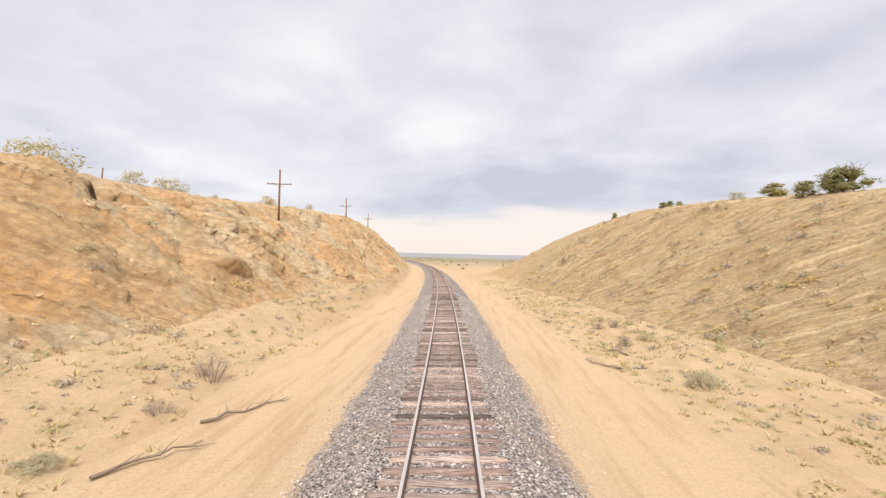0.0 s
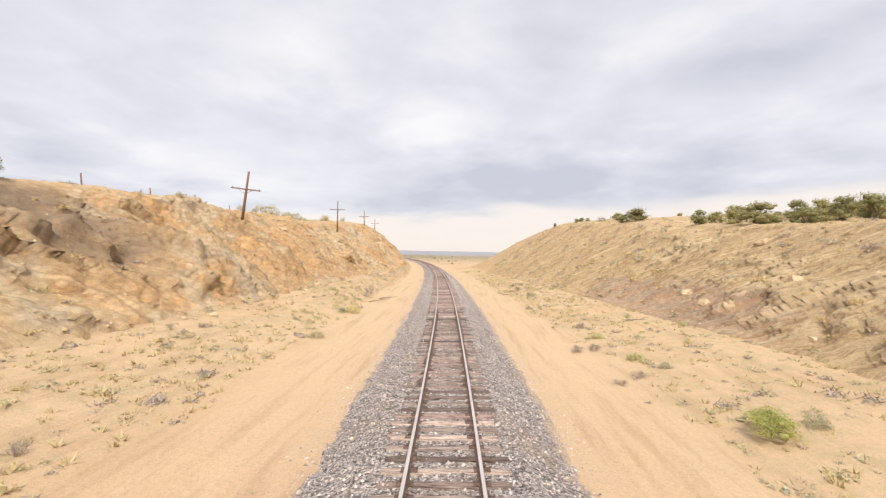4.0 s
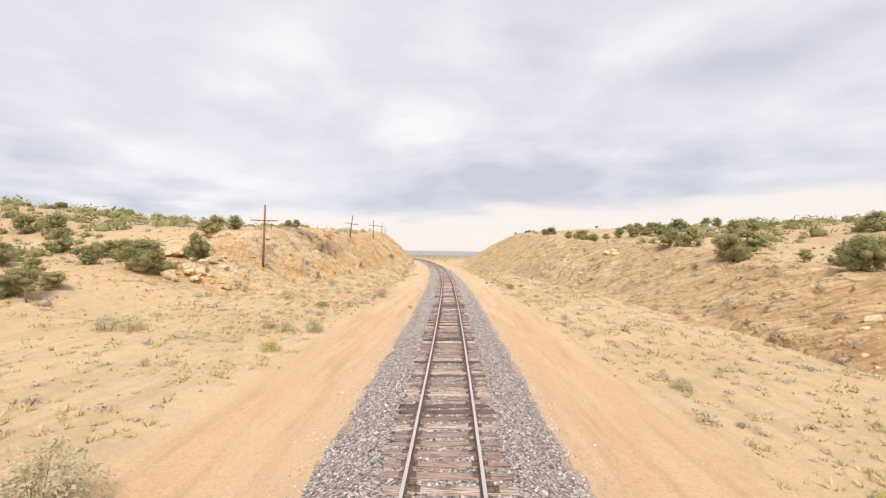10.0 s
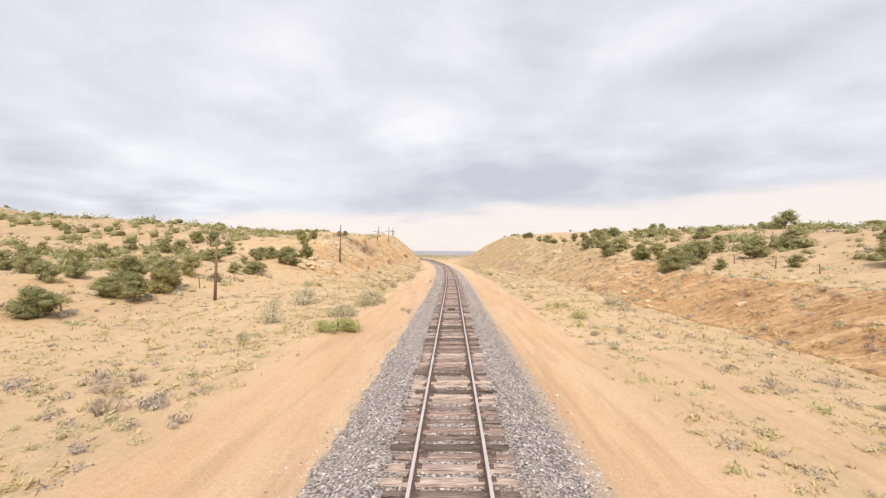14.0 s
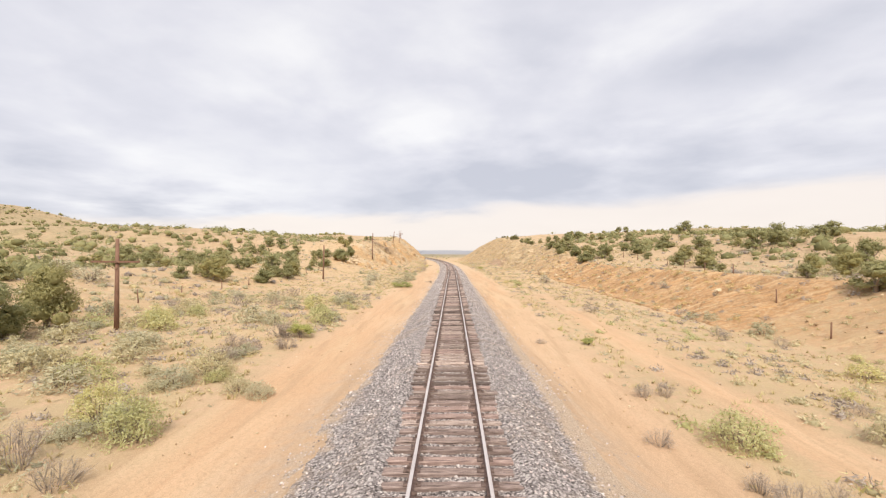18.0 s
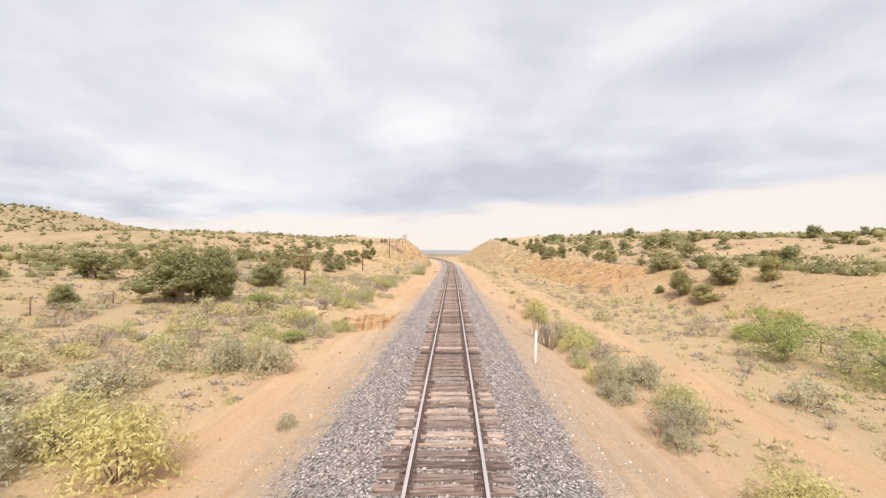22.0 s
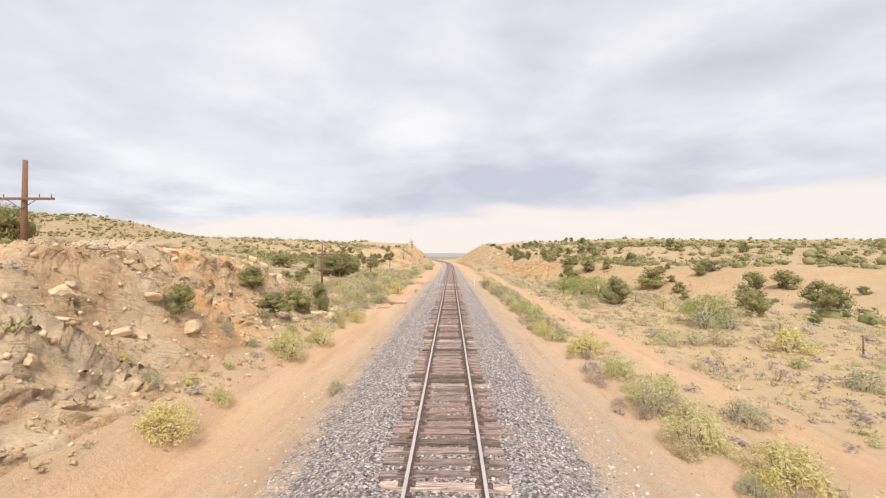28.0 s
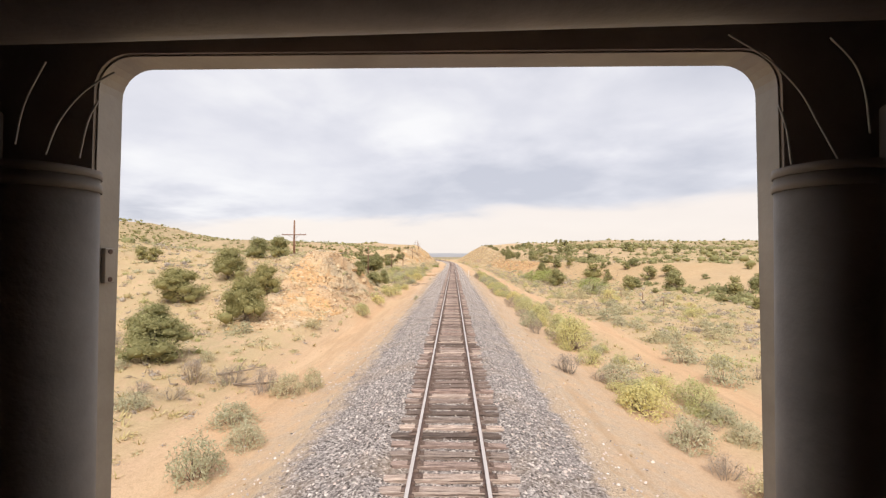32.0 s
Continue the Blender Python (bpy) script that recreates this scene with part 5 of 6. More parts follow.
RABBITBRUSH_1 = [(-7.9, 0.5, 1.3, 0.6), (10.0, -7.3, 1.2, 0.4), (10.2, -13.0, 1.1, 0.4), (-6.8, -40.9, 0.6, 0.3), (-2.1, -48.0, 0.6, 0.6), (-7.5, -65.5, 1.2, 0.7), (11.6, -77.0, 0.9, 0.4), (12.9, -77.4, 1.7, 0.6), (12.7, -84.7, 1.9, 0.9), (-10.6, -117.7, 2.0, 0.7), (10.3, -121.9, 0.5, 0.3), (-12.7, -139.1, 2.1, 0.9), (11.5, -141.6, 2.4, 1.2), (-8.4, -143.0, 3.3, 1.4), (-13.6, -143.3, 2.7, 0.9), (-8.5, -148.8, 2.4, 1.2), (10.1, -148.9, 2.8, 1.9), (10.1, -151.2, 1.8, 1.6), (10.4, -159.8, 2.8, 1.6), (-6.2, -159.9, 1.8, 0.9), (10.2, -162.2, 2.6, 1.3), (9.3, -165.6, 1.3, 0.9)]
RABBITBRUSH_2 = [(-8.4, -167.5, 2.0, 2.3), (-18.4, -171.4, 3.3, 0.8), (11.4, -172.8, 2.2, 1.4), (-7.7, -178.7, 5.2, 2.3), (10.5, -179.9, 2.4, 1.3), (9.7, -191.0, 2.1, 1.3), (10.8, -192.9, 2.2, 1.2), (-9.0, -194.0, 2.9, 1.5), (10.9, -197.6, 2.2, 1.3), (11.2, -200.3, 1.9, 1.1), (-6.8, -206.1, 2.7, 1.2), (-6.7, -209.0, 0.9, 0.9), (25.7, -212.2, 3.0, 1.9), (10.9, -214.1, 2.6, 1.5), (-6.5, -215.3, 2.2, 1.3), (10.8, -219.3, 1.9, 1.1), (-6.9, -219.7, 2.2, 1.5), (11.1, -223.4, 2.2, 1.3), (-6.6, -226.3, 0.9, 0.7), (10.1, -227.8, 2.1, 1.5), (-6.6, -229.6, 1.8, 1.0), (10.7, -234.2, 2.4, 1.4)]
RABBITBRUSH_3 = [(-6.6, -237.7, 1.7, 1.1), (10.4, -244.3, 2.7, 1.8), (9.9, -248.4, 3.1, 2.4), (9.5, -260.0, 2.4, 1.2)]
SAGE_4 += [(-26.5, 23.0, 4.0, 1.9), (-27.0, 31.0, 2.2, 1.3)]
for kind, rows in (("D", DEAD_BRUSH_1), ("D", DEAD_BRUSH_2), ("G", GREEN_SHRUBS_1), ("J", JUNIPERS_1), ("J", JUNIPERS_2), ("J", JUNIPERS_3), ("J", JUNIPERS_4), ("P", PALE_SHRUBS_1), ("S", SAGE_1), ("S", SAGE_2), ("S", SAGE_3), ("S", SAGE_4), ("T", GREEN_TREES_1), ("Y", RABBITBRUSH_1), ("Y", RABBITBRUSH_2), ("Y", RABBITBRUSH_3)):
    for x, y, wide, tall in rows:
        # broad masses are several plants that have grown together
        tall = min(tall, 5.5 if kind in "JT" else 1.9)
        each = max(tall * 1.2, 1.0) if kind in "JGT" else max(tall * 1.5, 1.1)
        n = max(1, min(5, round(wide / each))) if kind != "G" else 1 + (wide > 4)
        tall *= 0.75 if kind == "G" and wide < 4 else 1.0
        for k in range(n):
            off = (k + 0.5) / n - 0.5
            plant(kind, x + off * wide, y + (PLANT_RNG.uniform(-0.3, 0.5) * wide / n if n > 1 else 0.3 * wide),
                  wide / n * (1.15 if n > 1 else 1.0) * (1.0 if kind in "JGT" else 0.86), tall * PLANT_RNG.uniform(0.8, 1.05))


def scatter(kind, n, y0, y1, u0, u1, wide0, wide1, seed, ratio=0.55, gap=0.6):
    """Plants where the land is open, clear of those already set."""
    rng = random.Random(seed)
    done = tries = 0
    while done < n and tries < n * 12:
        tries += 1
        y, u = rng.uniform(y0, y1), rng.uniform(u0, u1)
        x = float(track_x(y)) + u
        w = wide0 + (wide1 - wide0) * rng.random() ** 1.7
        if any((x - a) ** 2 + (y - b) ** 2 < (gap * (w + c) / 2) ** 2 + 0.2 for a, b, c in PLANTED):
            continue
        plant(kind, x, y, w, w * ratio * rng.uniform(0.8, 1.2))
        done += 1


# along the ditch and the flats
scatter("Y", 56, -276, -150, 7.4, 10.2, 0.8, 1.9, 101, 0.6, 0.38)
scatter("S", 26, -276, -150, 7.4, 10.0, 0.8, 1.7, 132, 0.6, 0.38)
scatter("D", 40, -276, -140, 7.0, 9.8, 0.8, 1.7, 102, 0.5, 0.35)
scatter("S", 64, -276, -110, 14.5, 34, 0.7, 2.0, 103)
scatter("Y", 44, -276, -120, 15, 36, 0.7, 1.8, 104)
scatter("D", 66, -276, -100, 14, 34, 0.7, 1.8, 105)
scatter("S", 90, -200, -108, -27, -9.0, 0.9, 2.6, 106, 0.5, 0.45)
scatter("Y", 60, -200, -112, -24, -8.5, 0.9, 2.4, 107, 0.5, 0.45)
scatter("D", 80, -200, -104, -28, -9.0, 0.9, 2.6, 108, 0.45, 0.45)
scatter("S", 16, -290, -246, -26, -7.5, 0.7, 1.6, 109)
scatter("D", 14, -290, -246, -24, -7.5, 0.7, 1.6, 110)
scatter("S", 12, -104, 40, -17, -8, 0.35, 0.8, 111)
scatter("D", 12, -104, 60, -15, -7.5, 0.35, 0.9, 112)
scatter("S", 12, -108, 50, 9, 19, 0.35, 0.8, 113)
scatter("D", 12, -108, 60, 8.5, 18, 0.35, 0.9, 114)
scatter("Y", 12, -108, 30, 9.5, 18, 0.3, 0.7, 115)
scatter("J", 46, -250, -45, -75, -30, 1.6, 5.0, 116, 0.66, 0.7)
scatter("J", 34, -135, -40, -60, -28, 1.8, 4.6, 126, 0.75, 0.5)
scatter("J", 50, -270, -20, 34, 80, 1.6, 5.0, 117, 0.66, 0.7)
scatter("J", 30, -160, -40, 28, 52, 1.6, 4.0, 127, 0.75, 0.5)
scatter("J", 8, -320, -245, -45, -20, 2.0, 3.8, 118, 0.75, 0.8)
scatter("S", 14, -30, 110, 30, 42, 0.8, 1.8, 119)
scatter("S", 12, -30, 100, -40, -26, 0.8, 1.8, 120)
scatter("D", 14, -30, 80, 18, 32, 0.5, 1.2, 121)
scatter("Y", 9, -159, -152.5, -13.5, -7.5, 1.2, 2.4, 141, 0.55, 0.4)
scatter("S", 7, -162, -153, -15, -7.5, 1.0, 2.2, 142, 0.55, 0.4)
scatter("S", 16, -240, -195, -20, -10, 0.5, 1.3, 122)
scatter("D", 26, -240, -192, -20, -9.5, 0.6, 1.6, 123, 0.45, 0.4)
scatter("Y", 12, -246, -192, -13, -8.5, 0.5, 1.2, 124, 0.5, 0.4)


for group in (*KINDS.values(), *FAR_KINDS.values()):
    for src in group:
        if src.name not in FIRST_USE:
            for ob in (*src.children_recursive, src):
                bpy.data.objects.remove(ob)


def build_tufts():
    """Low dry grass and seedlings all over the flats."""
    rng = np.random.default_rng(9)
    for name, material, n, dens, blades, tallness, label in (
            ("dry_grass", LEAF_STRAW, 24000, 0.55, 7, 0.18, "scattered low tufts of dry straw-coloured grass"),
            ("low_scrub", LEAF_SAGE, 4200, 0.62, 12, 0.10, "scattered small grey-green desert seedlings"),
            ("dark_litter", LEAF_DEAD, 5000, 0.45, 10, 0.10, "scattered dark twigs and dead plant litter")):
        y = rng.uniform(-292, 90, n * 3)
        side = np.where(rng.random(n * 3) < 0.5, -1, 1)
        u = side * (6.0 + 34 * rng.random(n * 3) ** 1.5)
        x = track_x(y) + u
        z, rock, road, gravel, veg, bed = land(x, y)
        clump = fbm(x / 4.0, y / 4.0, 3, 300 + blades) + 0.5
        ok = (rng.random(n * 3) < veg * np.clip(clump * 1.6 - 0.25, 0.02, 1)) & (np.abs(u) > shoulder(y) + 2.0)
        x, y, z = x[ok][:n], y[ok][:n], z[ok][:n]
        k = len(x)
        s = (0.5 + 1.0 * rng.random(k)) * tallness
        a = rng.random((k, blades)) * 6.283
        lean = 0.4 + 0.75 * rng.random((k, blades))
        base = np.stack([x[:, None] + 0.35 * s[:, None] * np.cos(a), y[:, None] + 0.35 * s[:, None] * np.sin(a), np.repeat(z[:, None] - 0.02, blades, 1)], -1)
        tip = base + np.stack([np.cos(a) * lean, np.sin(a) * lean, 1.15 - 0.5 * lean], -1) * s[:, None, None] * (0.7 + 0.6 * rng.random((k, blades, 1)))
        w = np.stack([-np.sin(a), np.cos(a), 0 * a], -1) * (0.16 * s[:, None, None])
        v = np.stack([base - w, base + w, tip], 2).reshape(-1, 3)
        ob = link_mesh(name, raw_mesh(name, v, np.arange(len(v)).reshape(-1, 3)), material)
        tagged(ob, label, "grass" if "grass" in name else "scrub", kind="stuff")


build_tufts()


def bodies(x, y, z, r, squash, rng):
    """The dense twiggy hearts of many bushes at once."""
    n = len(x)
    bump = 1 + 0.6 * (rng.random((n, len(ICO_V), 1)) - 0.5)
    wide = np.stack([1 + 0 * x, 1 + 0 * x, squash + 0 * x], -1)[:, None]
    v = ICO_V[None] * bump * r[:, None, None] * wide + np.stack([x, y, z + 0.1 * r], -1)[:, None]
    f = ICO_F[None] + len(ICO_V) * np.arange(n)[:, None, None]
    return v.reshape(-1, 3), f.reshape(-1, 3)


def small_shrubs():
    """Knee-high bushes past counting, between the larger plants."""
    rng = np.random.default_rng(19)
    for name, material, n, label in (("low_sage", LEAF_SAGE, 3300, "low grey-green bushes scattered over dry flats"),
                                     ("low_rabbitbrush", LEAF_YELLOW, 1100, "low yellow-green bushes scattered over dry flats"),
                                     ("low_dead_brush", LEAF_DEAD, 3200, "low grey-brown dead bushes scattered over dry flats")):
        y = np.where(rng.random(n * 4) < 0.74, rng.uniform(-292, -104, n * 4), rng.uniform(-104, 70, n * 4))
        u = np.where(rng.random(n * 4) < 0.5, -1, 1) * (7.2 + 36 * rng.random(n * 4) ** 1.2)
        x = track_x(y) + u
        z, rock, road, gravel, veg, bed = land(x, y)
        ok = (rng.random(n * 4) < veg * np.clip(fbm(x / 7, y / 7, 3, 700 + n) * 2 + 0.55, 0, 1)) & (np.abs(u) > shoulder(y) + 3.4)
        x, y, z = x[ok][:n], y[ok][:n], z[ok][:n]
        r = np.where(y < -104, 0.22 + 0.38 * rng.random(len(x)) ** 2, 0.16 + 0.36 * rng.random(len(x)) ** 2)
        per = 44
        d = rng.normal(size=(len(x), per, 3)); d /= np.linalg.norm(d, axis=2, keepdims=True)
        d[..., 2] = np.abs(d[..., 2])
        p = np.stack([x, y, z], -1)[:, None] + d * r[:, None, None] * (0.45 + 0.55 * rng.random((len(x), per, 1))) * np.stack([1 + 0 * x, 1 + 0 * x, np.where(y < -104, 0.72, 0.36)], -1)[:, None]
        v, f = join([leaf_tris(p.reshape(-1, 3), np.repeat(r * 0.19, per), rng, 2.0, d.reshape(-1, 3)), bodies(x, y, z, r * 0.34, np.where(y < -104, 0.62, 0.3), rng)])
        tagged(link_mesh(name, raw_mesh(name, v, f), material), label, "bushes", kind="stuff")


small_shrubs()


def flat_mounds():
    """Cushions of dry grass and scrub, ankle high, over the flats beside the road."""
    rng = np.random.default_rng(29)
    for name, material, n, label in (("straw_cushions", LEAF_STRAW, 2300, "low cushions of dry straw-coloured grass"),
                                     ("sage_cushions", LEAF_SAGE, 1500, "low cushions of grey-green scrub"),
                                     ("dead_cushions", LEAF_DEAD, 1600, "low cushions of grey-brown dead scrub")):
        y = rng.uniform(-285, 80, n * 3)
        u = np.where(rng.random(n * 3) < 0.5, -1, 1) * (7.6 + 15 * rng.random(n * 3) ** 1.1)
        x = track_x(y) + u
        z, rock, road, gravel, veg, bed = land(x, y)
        ok = (rng.random(n * 3) < np.clip(fbm(x / 5, y / 9, 3, 900 + n % 7) * 2.2 + 0.6, 0, 1)) & (road < 0.3) & (veg > 0.2)
        x, y, z = x[ok][:n], y[ok][:n], z[ok][:n]
        r = 0.14 + 0.34 * rng.random(len(x)) ** 2
        per = 30
        d = rng.normal(size=(len(x), per, 3)); d /= np.linalg.norm(d, axis=2, keepdims=True)
        d[..., 2] = np.abs(d[..., 2])
        p = np.stack([x, y, z - 0.02], -1)[:, None] + d * r[:, None, None] * (0.4 + 0.6 * rng.random((len(x), per, 1)) ** 0.6) * (1.1, 1.1, 0.42)
        v, f = join([leaf_tris(p.reshape(-1, 3), np.repeat(r * 0.19, per), rng, 2.2, d.reshape(-1, 3) + (0, 0, 0.4)), bodies(x, y, z, r * 0.3, 0.2, rng)])
        tagged(link_mesh(name, raw_mesh(name, v, f), material), label, "scrub", kind="stuff")


flat_mounds()


def bank_scrub():
    """Small bushes that hold on to the face of the cutting."""
    rng = np.random.default_rng(61)
    for name, material, n, label in (("bank_straw", LEAF_STRAW, 900, "small tufts of dry grass on a rock slope"),
                                     ("bank_sage", LEAF_SAGE, 600, "small grey-green bushes on a rock slope"),
                                     ("bank_dead_brush", LEAF_DEAD, 700, "small dead bushes on a rock slope")):
        right = int(n * 0.72)
        at = np.concatenate([FACES["bank_right"][rng.integers(0, len(FACES["bank_right"]), right)], FACES["bank_left"][rng.integers(0, len(FACES["bank_left"]), n - right)]])
        at = at[fbm(at[:, 0] / 6, at[:, 1] / 6, 3, 62) + 0.5 * rng.random(n) > -0.05]
        n = len(at)
        x, y, z = at.T
        r = 0.18 + 0.42 * rng.random(n) ** 2.5
        per = 64
        d = rng.normal(size=(n, per, 3)); d /= np.linalg.norm(d, axis=2, keepdims=True)
        d[..., 2] = np.abs(d[..., 2])
        p = np.stack([x, y, z], -1)[:, None] + d * r[:, None, None] * (0.35 + 0.65 * rng.random((n, per, 1))) * (1, 1, 0.75)
        v, f = join([leaf_tris(p.reshape(-1, 3), np.repeat(r * 0.19, per), rng, 2.2, d.reshape(-1, 3) + (0, 0, 0.3))])
        tagged(link_mesh(name, raw_mesh(name, v, f), material), label, "scrub", kind="stuff")


bank_scrub()


def far_scrub():
    """Junipers and brush on the hills and the plain, too far off to tell apart."""
    rng = np.random.default_rng(12)
    out = []
    low_v, low_f = None, None
    bm = bmesh.new(); bmesh.ops.create_icosphere(bm, subdivisions=1, radius=1.0)
    low_v = np.array([v.co[:] for v in bm.verts]); low_f = np.array([[v.index for v in f.verts] for f in bm.faces]); bm.free()
    n = 6200
    y = np.concatenate([rng.uniform(-330, 170, n - 700), rng.uniform(150, 900, 700)])
    u = np.where(rng.random(n) < 0.5, -1, 1) * (60 + 280 * rng.random(n) ** 1.3)
    u[n - 700:] = rng.uniform(-160, 260, 700)
    x = track_x(y) + u
    x[:1500], y[:1500] = rng.uniform(-380, -215, 1500), rng.uniform(-20, 160, 1500)
    u = x - track_x(y)
    keep = (fbm(x / 22, y / 22, 3, 400) > -0.22) & ((np.abs(u) > 9) | (y < 150))
    x, y, u = x[keep], y[keep], u[keep]
    z = land(x, y)[0]
    for a, b, c in zip(x, y, z):
        r = rng.uniform(0.6, 1.7) * (1.0 if b < 120 else 0.7)
        for k in range(1):
            off = rng.normal(size=3) * (0.2, 0.2, 0.1) * r
            bump = 1 + 0.55 * (rng.random((len(low_v), 1)) - 0.5)
            out.append((low_v * bump * r * rng.uniform(0.55, 0.8) * (1, 1, 0.72) + np.array([a, b, c + 0.45 * r]) + off, low_f))
        p = np.array([a, b, c + 0.5 * r]) + rng.normal(size=(12, 3)) * (0.44, 0.44, 0.24) * r
        out.append(leaf_tris(p, np.full(12, 0.24 * r), rng, 1.3))
    ob = link_mesh("distant_junipers", raw_mesh("distant_junipers", *join(out)), LEAF_JUNIPER)
    tagged(ob, "distant dark green junipers dotted over dry hills", "trees", kind="stuff")


far_scrub()


def hill_brush():
    """Brush and young junipers that dot the slopes behind the cutting, past counting."""
    rng = np.random.default_rng(44)
    for name, material, n, big, label in (("hill_sage", LEAF_SAGE, 2400, 0.75, "grey-green brush dotted over reddish hill slopes"),
                                          ("hill_dead_brush", LEAF_DEAD, 2200, 0.65, "grey-brown dead brush dotted over reddish hill slopes"),
                                          ("hill_grass", LEAF_STRAW, 2600, 0.55, "clumps of dry straw-coloured grass over reddish hill slopes"),
                                          ("young_junipers", LEAF_JUNIPER, 3600, 2.0, "small olive-green junipers dotted over reddish hill slopes")):
        y = rng.uniform(-330, 10, n)
        u = np.where(rng.random(n) < 0.5, -1, 1) * ((42 if big > 1 else 27) + 95 * rng.random(n) ** 1.5)
        x = track_x(y) + u
        keep = (fbm(x / 12, y / 12, 3, 800 + n) > -0.25) & ((np.abs(u) > 36) | (y < -58))
        x, y = x[keep], y[keep]
        z, rock = land(x, y)[:2]
        x, y, z = x[rock < 0.5], y[rock < 0.5], z[rock < 0.5]
        r = big * (0.3 + 0.7 * rng.random(len(x)) ** 2)
        out = []
        per = 34
        d = rng.normal(size=(len(x), per, 3)); d /= np.linalg.norm(d, axis=2, keepdims=True)
        d[..., 2] = np.abs(d[..., 2])
        at = np.stack([x, y, z], -1)[:, None]
        p = at + d * r[:, None, None] * (0.8 + 0.35 * rng.random((len(x), per, 1))) * (1, 1, 0.8)
        out.append(leaf_tris(p.reshape(-1, 3), np.repeat(r * 0.21, per), rng, 1.6, d.reshape(-1, 3)))
        bump = 1 + 0.4 * (rng.random((len(x), len(ICO_V), 1)) - 0.5)
        core = ICO_V[None] * bump * r[:, None, None] * (0.6, 0.6, 0.5) + at + np.array([0, 0, 0.1])
        f = ICO_F[None] + len(ICO_V) * np.arange(len(x))[:, None, None]
        out.append((core.reshape(-1, 3), f.reshape(-1, 3)))
        tagged(link_mesh(name, raw_mesh(name, *join(out)), material), label, "bushes", kind="stuff")


hill_brush()

# ---------------------------------------------------------------- rocks
ROCK = mat_plain("sandstone_block", (0.50, 0.36, 0.22), (0.74, 0.59, 0.40), 3.0, 0.92, bump=0.8)


def rock_mesh(seed):
    rng = np.random.default_rng(seed)
    bm = bmesh.new()
    bmesh.ops.create_cube(bm, size=1.5)
    bmesh.ops.subdivide_edges(bm, edges=bm.edges[:], cuts=2, use_grid_fill=True)
    for v in bm.verts:
        n = v.co.normalized()
        v.co = v.co * 0.78 + n * 0.2
        v.co += Vector(rng.normal(size=3) * 0.07)
    for k in range(4):
        n = Vector(rng.normal(size=3)).normalized()
        cut = rng.uniform(0.55, 0.8)
        for v in bm.verts:
            d = v.co.dot(n)
            if d > cut: v.co -= n * (d - cut)
    me = bpy.data.meshes.new("rock")
    bmesh.ops.recalc_face_normals(bm, faces=bm.faces)
    bm.to_mesh(me); bm.free()
    me.materials.append(ROCK)
    return me


ROCKS = [rock_mesh(k) for k in range(6)]


def strew(n, y0, y1, u0, u1, r0, r1, seed, lift=0.0):
    rng = random.Random(seed)
    for k in range(n):
        y, u = rng.uniform(y0, y1), rng.uniform(u0, u1)
        x = float(track_x(y)) + u
        r = r0 + (r1 - r0) * rng.random() ** 2.2
        on_face = 0.16 if float(land(np.array([x]), np.array([y]))[1][0]) > 0.3 else 0.0
        ob = new("rock", rng.choice(ROCKS))
        ob.matrix_world = (pose(x, y, height(x, y) + r * 0.12 + on_face + lift, rng.uniform(-20, 20), rng.uniform(-20, 20), rng.uniform(0, 360))
                           @ Matrix.Diagonal((r * rng.uniform(0.8, 1.3), r, r * rng.uniform(0.5, 0.8), 1)))
        tagged(ob, "angular pale orange sandstone block on a slope", "rock", "fallen sandstone blocks")


strew(84, -244, -192, -18.5, -9.4, 0.12, 0.50, 201)
strew(46, -238, -198, -17.5, -11.0, 0.20, 0.60, 209)
strew(16, -246, -236, -14.5, -9.6, 0.25, 0.55, 208)
strew(20, -74, -62, 20.5, 26, 0.25, 0.7, 202)
strew(26, -22, 4, 19, 27, 0.2, 0.7, 203)
strew(40, -34, 60, -22, -12.5, 0.12, 0.45, 204)
strew(26, -46, -28, -30, -22, 0.2, 0.6, 205)
strew(16, -160, -150, -14, -9, 0.15, 0.45, 206)
strew(24, -120, -50, 20, 34, 0.15, 0.5, 207)
strew(26, -152.2, -149.6, -15.8, -10.4, 0.22, 0.55, 210)
strew(30, -200, -110, 22, 42, 0.10, 0.35, 211)
strew(44, -48, -37, -31, -24.5, 0.3, 0.8, 212, 0.25)


def rubble():
    rng = np.random.default_rng(33)
    spots = []
    for n, y0, y1, u0, u1 in ((9000, -248, -190, -21, -8.6), (5500, -45, 90, -24, -9.5), (3600, -80, 70, 14, 30), (900, -276, -120, -8.5, -4.6), (900, -276, -110, 4.6, 8.0), (5200, -230, -90, 17, 48)):
        y = rng.uniform(y0, y1, n); u = rng.uniform(u0, u1, n)
        spots.append(np.stack([track_x(y) + u, y], -1))
    p = np.concatenate(spots)
    on = np.zeros(len(p))
    for first, count, face in ((0, 5200, "bank_mound"), (9000, 4000, "bank_left"), (14500, 2600, "bank_right")):
        at = FACES[face][rng.integers(0, len(FACES[face]), count)]
        p[first:first + count], on[first:first + count] = at[:, :2], at[:, 2]
    r = 0.025 + 0.12 * rng.random(len(p)) ** 3.5
    r[18100:19900] *= 0.5
    r[:1500] = 0.05 + 0.15 * rng.random(1500) ** 2.5
    z, rock = land(p[:, 0], p[:, 1])[:2]
    tri_cloud("rubble", p[:, 0], p[:, 1], np.where(on != 0, on, z + 0.01 + 0.16 * (rock > 0.3)), r, ROCK_BITS, rng, "small loose sandstone rubble on sand", "rubble")


